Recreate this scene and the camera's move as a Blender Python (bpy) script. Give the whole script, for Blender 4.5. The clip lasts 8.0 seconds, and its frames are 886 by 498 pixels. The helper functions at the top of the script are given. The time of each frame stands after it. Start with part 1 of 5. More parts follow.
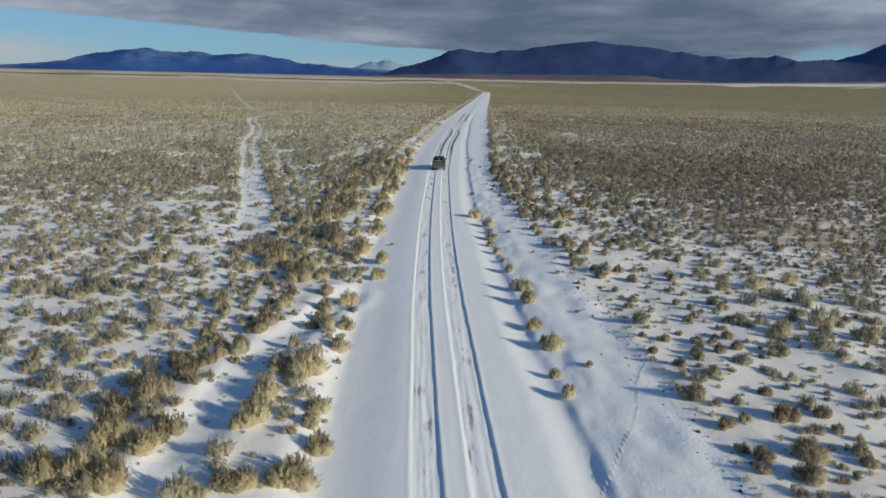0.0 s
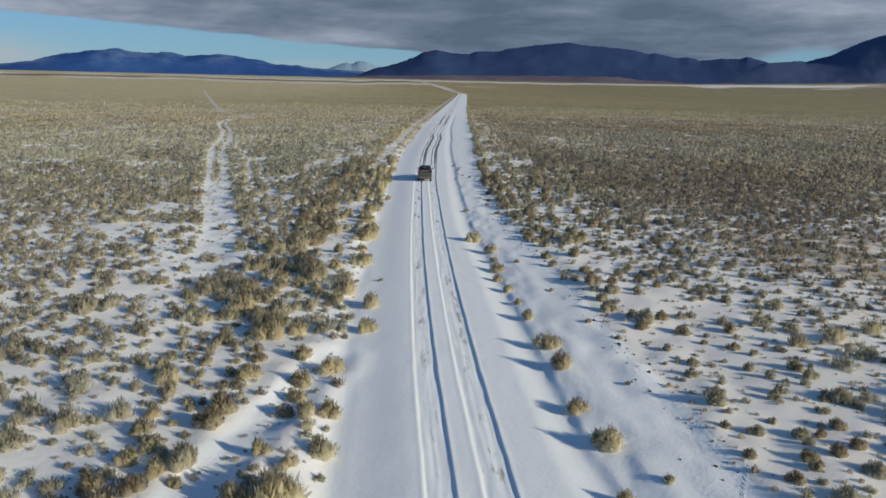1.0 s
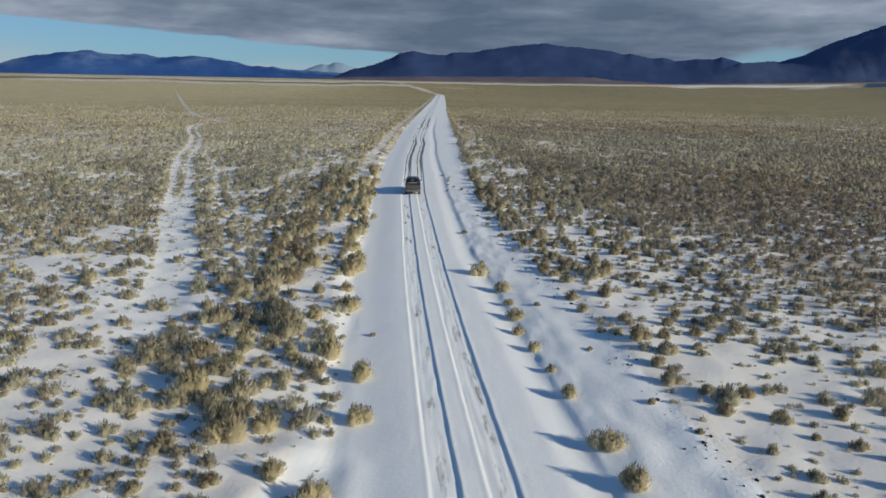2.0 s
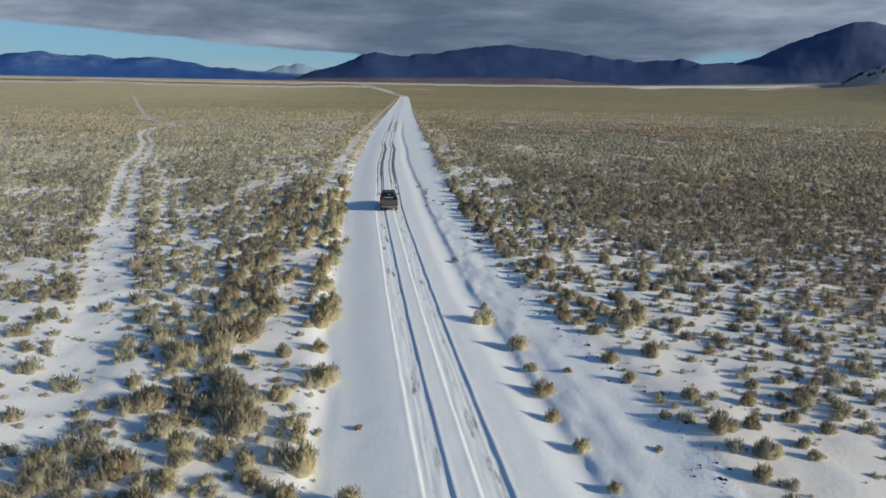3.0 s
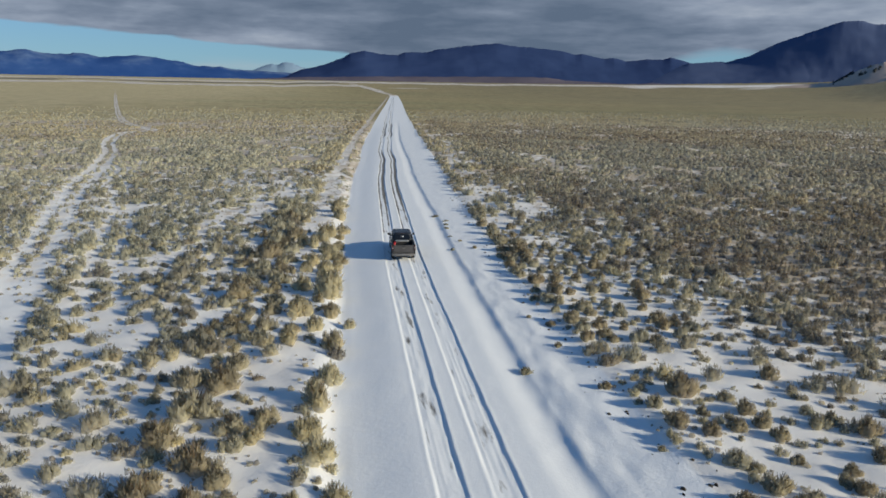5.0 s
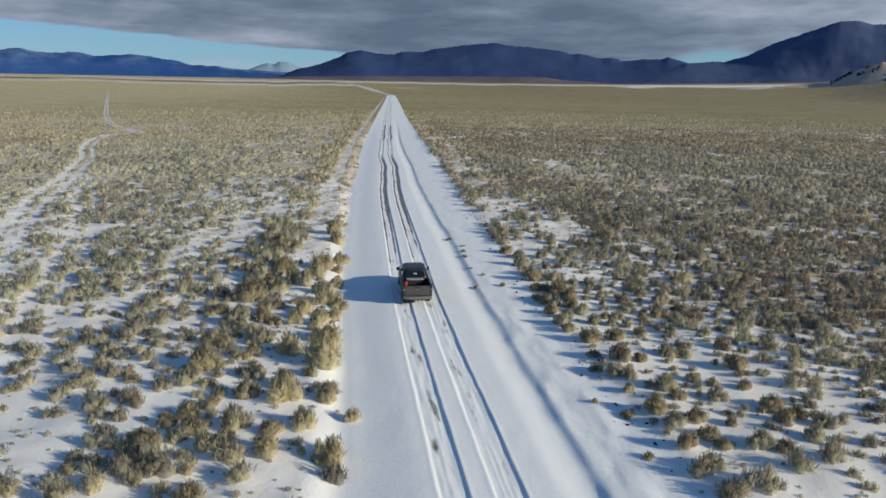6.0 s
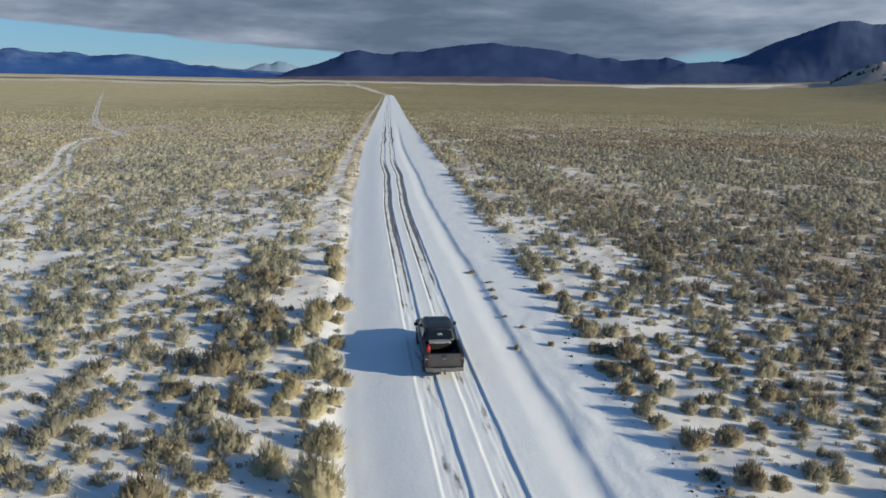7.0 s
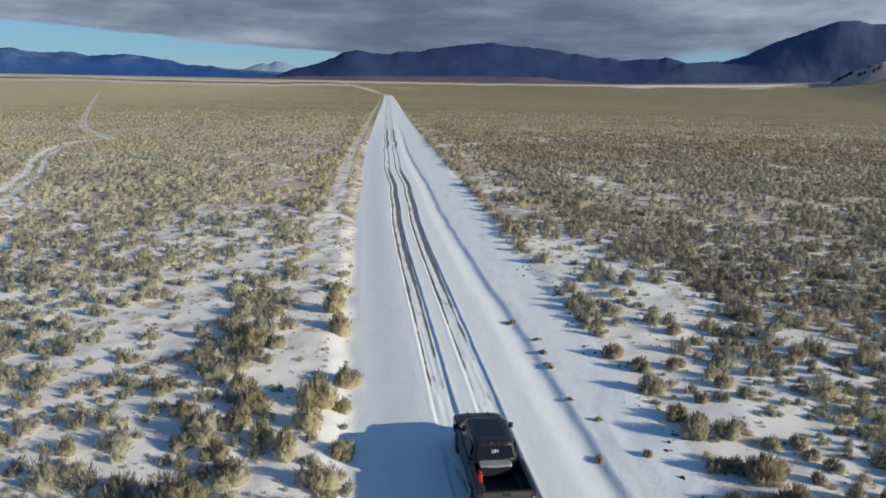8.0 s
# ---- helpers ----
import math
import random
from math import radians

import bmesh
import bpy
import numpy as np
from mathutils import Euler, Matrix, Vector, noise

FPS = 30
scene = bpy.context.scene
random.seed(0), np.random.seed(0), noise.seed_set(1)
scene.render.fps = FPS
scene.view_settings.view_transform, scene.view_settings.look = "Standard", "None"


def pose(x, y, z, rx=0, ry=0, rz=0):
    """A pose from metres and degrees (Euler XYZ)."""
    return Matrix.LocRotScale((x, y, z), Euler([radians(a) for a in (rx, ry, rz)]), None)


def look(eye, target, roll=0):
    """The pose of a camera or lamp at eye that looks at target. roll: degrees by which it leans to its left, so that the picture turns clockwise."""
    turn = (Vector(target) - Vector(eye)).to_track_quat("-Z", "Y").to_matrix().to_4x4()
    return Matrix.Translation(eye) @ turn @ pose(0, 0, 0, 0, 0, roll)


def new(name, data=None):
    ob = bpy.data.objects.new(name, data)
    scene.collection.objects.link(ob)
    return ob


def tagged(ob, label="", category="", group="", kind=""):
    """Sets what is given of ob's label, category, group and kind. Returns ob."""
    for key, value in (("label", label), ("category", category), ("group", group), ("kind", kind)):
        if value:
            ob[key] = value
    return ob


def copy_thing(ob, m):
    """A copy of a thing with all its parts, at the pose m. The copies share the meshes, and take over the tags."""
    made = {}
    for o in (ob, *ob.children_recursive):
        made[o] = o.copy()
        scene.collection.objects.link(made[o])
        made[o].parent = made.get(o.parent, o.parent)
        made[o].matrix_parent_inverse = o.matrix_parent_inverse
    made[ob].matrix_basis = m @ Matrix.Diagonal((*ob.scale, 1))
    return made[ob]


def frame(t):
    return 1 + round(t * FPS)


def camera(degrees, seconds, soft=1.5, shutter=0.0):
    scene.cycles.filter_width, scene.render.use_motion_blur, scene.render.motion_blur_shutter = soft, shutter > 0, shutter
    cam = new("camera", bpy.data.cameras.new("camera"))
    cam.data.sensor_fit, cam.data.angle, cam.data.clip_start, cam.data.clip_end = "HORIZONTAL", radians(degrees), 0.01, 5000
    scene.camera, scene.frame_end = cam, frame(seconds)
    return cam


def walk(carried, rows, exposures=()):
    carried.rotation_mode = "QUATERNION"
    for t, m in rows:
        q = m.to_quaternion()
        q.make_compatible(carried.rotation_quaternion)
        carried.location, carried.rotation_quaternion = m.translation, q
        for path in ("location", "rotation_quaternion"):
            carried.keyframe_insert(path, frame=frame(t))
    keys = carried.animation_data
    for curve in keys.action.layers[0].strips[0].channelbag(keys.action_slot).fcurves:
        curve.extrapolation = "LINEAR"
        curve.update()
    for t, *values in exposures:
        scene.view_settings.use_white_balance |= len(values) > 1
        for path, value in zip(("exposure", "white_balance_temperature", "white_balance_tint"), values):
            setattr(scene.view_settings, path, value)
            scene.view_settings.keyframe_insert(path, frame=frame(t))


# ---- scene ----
# ---- camera ----
cam = camera(62.0, 8.0, soft=1.65)
PATH = [
    (0, (-0.839, -3.413, 13.344), (-0.807, -1.461, 12.909), 1.1),
    (0.5, (-1.595, 1.629, 13.459), (-1.517, 3.581, 13.027), 1.1),
    (1, (-2.34, 6.977, 13.582), (-2.243, 8.928, 13.151), 1.1),
    (1.5, (-2.929, 12.446, 13.721), (-2.815, 14.396, 13.291), 1.0),
    (2.8, (-4.286, 27.037, 13.872), (-4.049, 28.978, 13.449), 0.8),
    (3, (-4.466, 29.354, 13.903), (-4.215, 31.293, 13.48), 0.8),
    (3.5, (-4.846, 35.184, 13.99), (-4.577, 37.12, 13.567), 0.8),
    (4, (-5.106, 41.063, 14.104), (-4.833, 42.999, 13.681), 0.8),
    (4.5, (-5.252, 47.008, 14.232), (-4.976, 48.943, 13.808), 0.8),
    (6, (-5.393, 66.004, 14.48), (-5.103, 67.936, 14.054), 0.9),
    (6.5, (-5.393, 72.49, 14.514), (-5.099, 74.422, 14.088), 0.9),
    (7, (-5.427, 78.97, 14.551), (-5.131, 80.901, 14.125), 0.9),
    (7.5, (-5.5, 85.499, 14.576), (-5.202, 87.43, 14.15), 0.9),
    (8, (-5.605, 92.122, 14.578), (-5.305, 94.053, 14.152), 0.9),
]
EXPOSURES = [(0.0, 0.01), (3.5, 0.06), (6.0, 0.14), (8.0, 0.18)]   # the camera brightens its picture a little on the way
walk(cam, [(t, look(eye, target, roll)) for t, eye, target, roll in PATH], EXPOSURES)

# ---- light ----
SUN_EL, SUN_AZ = 18.5, 123.5            # degrees; azimuth clockwise from +y
world = bpy.data.worlds.new("winter_sky")
scene.world = world
world.use_nodes = True


def nodes_of(tree):
    tree.nodes.clear()

    def n(kind, ins=None, operation="", attribute_name=""):
        nd = tree.nodes.new(kind)
        if operation:
            nd.operation = operation
        if attribute_name:
            nd.attribute_name = attribute_name
        for k, v in (ins or {}).items():
            if isinstance(v, bpy.types.NodeSocket):
                tree.links.new(v, nd.inputs[k])
            else:
                nd.inputs[k].default_value = v
        return nd

    def m(op, a, b=0.0, c=0.0, clamp=False):
        nd = n("ShaderNodeMath", {0: a, 1: b, 2: c}, operation=op)
        nd.use_clamp = clamp
        return nd.outputs[0]

    def ramp(fac, stops, mode="LINEAR"):
        nd = n("ShaderNodeValToRGB", {"Fac": fac})
        cr = nd.color_ramp
        cr.interpolation = mode
        while len(cr.elements) < len(stops):
            cr.elements.new(0.5)
        for el, (p, c) in zip(cr.elements, stops):
            el.position = p
            el.color = (*c, 1) if isinstance(c, tuple) else (c, c, c, 1)
        return nd.outputs["Color"]

    def mix(fac, a, b, kind="MIX"):
        nd = n("ShaderNodeMix")
        nd.data_type, nd.blend_type = "RGBA", kind
        for key, v in ((0, fac), (6, a), (7, b)):
            if isinstance(v, bpy.types.NodeSocket):
                tree.links.new(v, nd.inputs[key])
            else:
                nd.inputs[key].default_value = (*v, 1) if isinstance(v, tuple) else v
        return nd.outputs[2]

    return n, m, ramp, mix


def build_sky():
    n, m, ramp, mix = nodes_of(world.node_tree)
    d = n("ShaderNodeTexCoord").outputs["Generated"]
    sky = n("ShaderNodeTexSky")
    sky.sky_type, sky.sun_disc = "NISHITA", False
    sky.sun_elevation, sky.sun_rotation = radians(SUN_EL), radians(SUN_AZ)
    sky.altitude, sky.air_density, sky.dust_density, sky.ozone_density = 1900.0, 1.3, 0.3, 2.0
    xyz = n("ShaderNodeSeparateXYZ", {0: d})
    dx, dy, dz = xyz.outputs
    # streaky cloud deck seen at a low angle
    over = m("ADD", m("MAXIMUM", dz, 0.0), 0.05)
    flat = n("ShaderNodeCombineXYZ", {0: m("DIVIDE", dx, over), 1: m("DIVIDE", dy, over), 2: 0.0}).outputs[0]
    big = n("ShaderNodeTexNoise", {"Vector": flat, "Scale": 0.20, "Detail": 4.0, "Roughness": 0.5}).outputs["Fac"]
    small = n("ShaderNodeTexNoise", {"Vector": flat, "Scale": 1.3, "Detail": 5.0, "Roughness": 0.6}).outputs["Fac"]
    gap = m("SUBTRACT", dx, 0.478)
    notch = m("MULTIPLY", m("EXPONENT", m("MULTIPLY", m("MULTIPLY", gap, gap), -170.0)), 0.037)
    edge = m("SUBTRACT", dz, m("ADD", notch, m("ADD", 0.0435, m("MULTIPLY", dx, -0.066))))
    mound = n("ShaderNodeTexNoise", {"Vector": n("ShaderNodeVectorMath", {0: d, 1: (7.0, 7.0, 30.0)}, operation="MULTIPLY").outputs[0], "Scale": 1.0, "Detail": 5.0, "Roughness": 0.55}).outputs["Fac"]
    rag = m("ADD", edge, m("ADD", m("MULTIPLY", m("SUBTRACT", big, 0.5), 0.014), m("ADD", m("MULTIPLY", m("SUBTRACT", small, 0.5), 0.009), m("MULTIPLY", m("SUBTRACT", mound, 0.5), 0.010))))
    low = m("MULTIPLY_ADD", rag, m("MULTIPLY_ADD", m("MULTIPLY_ADD", dx, 4.0, -0.4, clamp=True), -290.0, 380.0), 0.4, clamp=True)
    # the deck breaks up towards the zenith and behind
    high = m("SUBTRACT", 1.0, m("MULTIPLY_ADD", m("ADD", dz, m("MULTIPLY", m("SUBTRACT", big, 0.5), 0.6)), 2.6, -0.45, clamp=True))
    ahead = m("MULTIPLY_ADD", m("ADD", dy, m("MULTIPLY", big, 0.3)), 3.0, 0.6, clamp=True)
    cover = m("MULTIPLY", m("MULTIPLY", low, high), ahead)
    tone = m("ADD", m("ADD", m("MULTIPLY", big, 0.36), m("MULTIPLY", small, 0.14)), m("MULTIPLY", mound, 0.50))
    tone = m("ADD", tone, m("MULTIPLY", m("MULTIPLY_ADD", dx, -3.0, -0.1, clamp=True), 0.035))
    off = m("SUBTRACT", dx, 0.17)
    tone = m("SUBTRACT", tone, m("MULTIPLY", m("EXPONENT", m("MULTIPLY", m("MULTIPLY", off, off), -14.0)), 0.125))
    tone = m("ADD", tone, m("MULTIPLY", m("SUBTRACT", 1.0, m("MULTIPLY", m("MAXIMUM", edge, 0.0), 34.0), clamp=True), m("MULTIPLY_ADD", m("MULTIPLY_ADD", dx, 4.0, -0.4, clamp=True), -0.02, 0.04)))
    tone = m("ADD", tone, m("MULTIPLY", m("MULTIPLY_ADD", dx, 6.0, -2.85, clamp=True), 0.14))
    cloud = ramp(tone, [(0.37, (0.10, 0.14, 0.205)), (0.47, (0.16, 0.205, 0.28)), (0.55, (0.245, 0.295, 0.38)), (0.66, (0.39, 0.44, 0.51))])
    # pale low haze band near the horizon on one side
    puff = n("ShaderNodeTexNoise", {"Vector": n("ShaderNodeVectorMath", {0: d, 1: (9.0, 9.0, 60.0)}, operation="MULTIPLY").outputs[0], "Scale": 1.0, "Detail": 4.0}).outputs["Fac"]
    veil = m("MULTIPLY", m("MULTIPLY_ADD", puff, 4.0, -1.7, clamp=True), m("SUBTRACT", 1.0, m("MULTIPLY", m("ABSOLUTE", dz), 26.0), clamp=True))
    clear = n("ShaderNodeBackground", {"Color": mix(ramp(dz, [(0.0, 0.65), (0.25, 0.0)]), mix(1.0, sky.outputs[0], ramp(dz, [(0.0, (0.36, 0.52, 0.78)), (0.10, (0.31, 0.48, 0.84)), (0.5, (0.54, 0.86, 1.07))]), "MULTIPLY"), (2.1, 4.15, 5.6)), "Strength": 0.10})
    pale = n("ShaderNodeBackground", {"Color": (0.42, 0.44, 0.47, 1), "Strength": 1.0})
    grey = n("ShaderNodeBackground", {"Color": cloud, "Strength": 1.0})
    wx, wz = m("MULTIPLY_ADD", dx, 14.0, 6.9), m("MULTIPLY_ADD", dz, 62.0, -1.75)
    bank = m("MULTIPLY", m("EXPONENT", m("MULTIPLY", m("ADD", m("MULTIPLY", wx, wx), m("MULTIPLY", wz, wz)), -1.0)), m("MULTIPLY_ADD", puff, 2.2, -0.3, clamp=True))
    veil = m("MAXIMUM", veil, bank)
    a = n("ShaderNodeMixShader", {0: m("MULTIPLY", veil, m("MULTIPLY_ADD", dx, -4.0, 0.5, clamp=True)), 1: clear.outputs[0], 2: pale.outputs[0]})
    b = n("ShaderNodeMixShader", {0: cover, 1: a.outputs[0], 2: grey.outputs[0]})
    n("ShaderNodeOutputWorld", {"Surface": b.outputs[0]})


build_sky()
sun_data = bpy.data.lights.new("sun", "SUN")
sun_data.energy, sun_data.angle, sun_data.color = 4.6, radians(0.6), (1.0, 0.92, 0.71)
sun = new("sun", sun_data)
sun.matrix_basis = look((60, -40, 40), (60 - math.sin(radians(SUN_AZ)), -40 - math.cos(radians(SUN_AZ)), 40 - math.tan(radians(SUN_EL))))


# ---- materials ----
def material(name):
    mat = bpy.data.materials.new(name)
    mat.use_nodes = True
    return mat, nodes_of(mat.node_tree)


def surface(name, color, rough=0.5, metal=0.0, grain=0.0, scale=20.0, bump=0.0, coat=0.0, spec=0.5):
    """A plain painted, metal, rubber or glass-like surface with grime at two scales."""
    mat, (n, m, ramp, mix) = material(name)
    pos = n("ShaderNodeTexCoord").outputs["Object"]
    fine = n("ShaderNodeTexNoise", {"Vector": pos, "Scale": scale, "Detail": 5.0, "Roughness": 0.6}).outputs["Fac"]
    wide = n("ShaderNodeTexNoise", {"Vector": pos, "Scale": scale * 0.12, "Detail": 3.0}).outputs["Fac"]
    dirt = m("ADD", m("MULTIPLY", fine, 0.5), m("MULTIPLY", wide, 0.5))
    lo, hi = tuple(c * (1 - grain) for c in color), tuple(min(1.0, c * (1 + grain) + grain * 0.01) for c in color)
    col = ramp(dirt, [(0.35, lo), (0.65, hi)])
    r = m("MULTIPLY_ADD", fine, 0.25, rough - 0.12, clamp=True)
    ins = {"Base Color": col, "Roughness": r, "Metallic": metal, "Coat Weight": coat, "Specular IOR Level": spec}
    if bump:
        ins["Normal"] = n("ShaderNodeBump", {"Height": fine, "Strength": bump, "Distance": 0.02}).outputs[0]
    b = n("ShaderNodeBsdfPrincipled", ins)
    n("ShaderNodeOutputMaterial", {"Surface": b.outputs[0]})
    return mat


def ground_material():
    """Snow with soil showing through; the mesh says where ploughed snow, bare soil and distant scrub lie."""
    mat, (n, m, ramp, mix) = material("snow_and_soil")
    pos = n("ShaderNodeTexCoord").outputs["Object"]

    def noise_at(scale, detail=4.0, rough=0.55, stretch=(1, 1, 1)):
        v = n("ShaderNodeVectorMath", {0: pos, 1: stretch}, operation="MULTIPLY").outputs[0]
        return n("ShaderNodeTexNoise", {"Vector": v, "Scale": scale, "Detail": detail, "Roughness": rough}).outputs["Fac"]

    snow_w = n("ShaderNodeAttribute", attribute_name="snow").outputs["Fac"]
    scrub_w = n("ShaderNodeAttribute", attribute_name="scrub").outputs["Fac"]
    mud_w = n("ShaderNodeAttribute", attribute_name="mud").outputs["Fac"]
    rough_w = n("ShaderNodeAttribute", attribute_name="rough").outputs["Fac"]
    broad, mid, fine = noise_at(0.05, 3.0), noise_at(0.55, 5.0), noise_at(5.0, 5.0, 0.65)
    grit = noise_at(26.0, 3.0, 0.6)
    # snow cover breaks up where its weight is low
    t = m("ADD", m("ADD", m("MULTIPLY", mid, 0.55), m("MULTIPLY", fine, 0.3)), m("MULTIPLY", broad, 0.15))
    snow = m("MULTIPLY_ADD", m("SUBTRACT", m("MULTIPLY_ADD", snow_w, 0.62, 0.20), t), 14.0, 0.5, clamp=True)
    snow_col = mix(m("MULTIPLY", fine, 0.5), (0.80, 0.81, 0.83), (0.88, 0.885, 0.89))
    # old thin snow in the field is dusted with soil
    dust = m("MULTIPLY_ADD", snow_w, -5.0, 4.8, clamp=True)
    snow_col = mix(m("MULTIPLY", dust, m("MULTIPLY_ADD", mid, 0.7, 0.35)), snow_col, (0.775, 0.715, 0.65))
    soil_col = mix(fine, (0.38, 0.305, 0.225), (0.56, 0.465, 0.36))
    scrub_fine = noise_at(0.9, 6.0, 0.7)
    scrub_wide = n("ShaderNodeTexNoise", {"Vector": n("ShaderNodeVectorMath", {0: pos, 1: (0.4, 1.0, 1.0)}, operation="MULTIPLY").outputs[0], "Scale": 0.007, "Detail": 4.0, "Roughness": 0.55}).outputs["Fac"]
    scrub_mid = noise_at(0.06, 5.0, 0.65, (0.6, 1.0, 1.0))
    grain = m("ADD", m("MULTIPLY", scrub_fine, 0.45), m("MULTIPLY", scrub_mid, 0.55))
    scrub_col = mix(ramp(scrub_wide, [(0.38, 0.0), (0.62, 1.0)]), ramp(grain, [(0.34, (0.185, 0.172, 0.085)), (0.5, (0.310, 0.290, 0.150)), (0.66, (0.440, 0.400, 0.220))]),
                    ramp(grain, [(0.34, (0.262, 0.203, 0.104)), (0.5, (0.43, 0.34, 0.178)), (0.66, (0.57, 0.465, 0.262))]))
    # the plain turns browner on the sunny side of the road
    east = m("MULTIPLY_ADD", n("ShaderNodeSeparateXYZ", {0: pos}).outputs[0], 0.0022, -0.05, clamp=True)
    scrub_col = mix(m("MULTIPLY", east, 0.8), scrub_col, ramp(grain, [(0.34, (0.165, 0.135, 0.075)), (0.5, (0.285, 0.240, 0.138)), (0.66, (0.39, 0.325, 0.19))]))
    west = m("MULTIPLY_ADD", n("ShaderNodeSeparateXYZ", {0: pos}).outputs[0], -0.004, 0.15, clamp=True)
    scrub_col = mix(m("MULTIPLY", west, 0.9), scrub_col, ramp(grain, [(0.34, (0.365, 0.305, 0.18)), (0.5, (0.575, 0.49, 0.30)), (0.66, (0.73, 0.63, 0.405))]))
    dots = ramp(noise_at(0.25, 3.0, 0.65, (1.2, 0.11, 1.0)), [(0.36, (1.03, 1.0, 0.93)), (0.52, (0.90, 0.87, 0.79)), (0.66, (0.60, 0.57, 0.52))])
    scrub_col = mix(1.0, scrub_col, dots, "MULTIPLY")
    # scrub colour is darker on the nearer plain and grows paler farther along
    near_darken = m("MULTIPLY_ADD", n("ShaderNodeSeparateXYZ", {0: pos}).outputs[1], 0.0002, 0.84, clamp=True)
    scrub_col = mix(1.0, scrub_col, ramp(near_darken, [(0.0, 0.0), (1.0, 1.0)]), "MULTIPLY")
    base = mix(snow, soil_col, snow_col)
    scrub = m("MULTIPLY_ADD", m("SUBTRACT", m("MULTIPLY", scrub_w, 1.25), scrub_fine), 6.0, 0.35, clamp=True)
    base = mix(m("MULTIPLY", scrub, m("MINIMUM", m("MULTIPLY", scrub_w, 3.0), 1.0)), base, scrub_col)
    mud_n = noise_at(1.5, 4.0, 0.6, (1.2, 0.20, 1.0))
    mud = m("MULTIPLY_ADD", m("SUBTRACT", m("MULTIPLY", mud_w, 0.95), mud_n), 7.0, 0.35, clamp=True)
    base = mix(m("MULTIPLY", mud, m("MINIMUM", m("MULTIPLY", mud_w, 4.0), 0.92)), base, mix(fine, (0.06, 0.052, 0.046), (0.16, 0.14, 0.12)))
    h = m("ADD", m("ADD", m("MULTIPLY", fine, 0.5), m("MULTIPLY", grit, 0.08)), m("MULTIPLY", mid, 1.2))
    bump = n("ShaderNodeBump", {"Height": h, "Strength": m("MULTIPLY_ADD", rough_w, 0.30, 0.24), "Distance": m("MULTIPLY_ADD", rough_w, 0.16, 0.10)}).outputs[0]
    b = n("ShaderNodeBsdfPrincipled", {"Base Color": base, "Roughness": m("MULTIPLY_ADD", fine, 0.2, 0.65), "Specular IOR Level": 0.25, "Normal": bump})
    n("ShaderNodeOutputMaterial", {"Surface": b.outputs[0]})
    return mat


def foliage_material(name, warm, grey):
    """Fine twigs and leaves: warm straw to olive tones, greyer where a bush has more silver leaf."""
    mat, (n, m, ramp, mix) = material(name)
    tone = n("ShaderNodeAttribute", attribute_name="tone").outputs["Fac"]
    hue = n("ShaderNodeAttribute", attribute_name="hue").outputs["Fac"]
    pos = n("ShaderNodeTexCoord").outputs["Object"]
    streak = n("ShaderNodeVectorMath", {0: pos, 1: (1.0, 1.0, 0.45)}, operation="MULTIPLY").outputs[0]
    twig = n("ShaderNodeTexNoise", {"Vector": streak, "Scale": 11.0, "Detail": 4.0, "Roughness": 0.7}).outputs["Fac"]
    clump = n("ShaderNodeTexNoise", {"Vector": pos, "Scale": 2.6, "Detail": 2.0}).outputs["Fac"]
    leaf = n("ShaderNodeNewGeometry").outputs["Random Per Island"]
    one = n("ShaderNodeObjectInfo").outputs["Random"]
    vary = m("ADD", m("MULTIPLY", m("SUBTRACT", leaf, 0.5), 0.26), m("MULTIPLY", m("SUBTRACT", one, 0.5), 0.34))
    vary = m("ADD", vary, m("ADD", m("MULTIPLY", m("SUBTRACT", twig, 0.5), 0.62), m("MULTIPLY", m("SUBTRACT", clump, 0.5), 0.45)))
    t = m("ADD", tone, vary, clamp=True)
    col = mix(m("ADD", hue, m("MULTIPLY", m("SUBTRACT", one, 0.5), 1.1), clamp=True), ramp(t, warm), ramp(t, grey))
    bump = n("ShaderNodeBump", {"Height": m("ADD", twig, clump), "Strength": 0.55, "Distance": 0.09}).outputs[0]
    b = n("ShaderNodeBsdfPrincipled", {"Base Color": col, "Roughness": 0.9, "Specular IOR Level": 0.08, "Normal": bump})
    thin = n("ShaderNodeBsdfTranslucent", {"Color": col})
    both = n("ShaderNodeMixShader", {0: 0.36, 1: b.outputs[0], 2: thin.outputs[0]})
    # fine twigs leave gaps that let light through
    gaps = n("ShaderNodeMixShader", {0: 0.45, 1: both.outputs[0], 2: n("ShaderNodeBsdfTransparent").outputs[0]})
    n("ShaderNodeOutputMaterial", {"Surface": gaps.outputs[0]})
    return mat


def mountain_material(name, dark, light):
    mat, (n, m, ramp, mix) = material(name)
    pos = n("ShaderNodeTexCoord").outputs["Object"]
    wide = n("ShaderNodeTexNoise", {"Vector": pos, "Scale": 0.006, "Detail": 8.0, "Roughness": 0.62}).outputs["Fac"]
    top = n("ShaderNodeAttribute", attribute_name="snow").outputs["Fac"]
    col = ramp(wide, [(0.35, dark), (0.68, light)])
    # crest snow, dimmed and blued in its colour to stand for haze
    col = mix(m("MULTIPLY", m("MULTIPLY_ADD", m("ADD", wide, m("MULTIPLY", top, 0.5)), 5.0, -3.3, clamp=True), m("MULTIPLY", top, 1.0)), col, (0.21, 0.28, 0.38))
    b = n("ShaderNodeBsdfPrincipled", {"Base Color": col, "Roughness": 0.95, "Specular IOR Level": 0.05})
    n("ShaderNodeOutputMaterial", {"Surface": b.outputs[0]})
    return mat


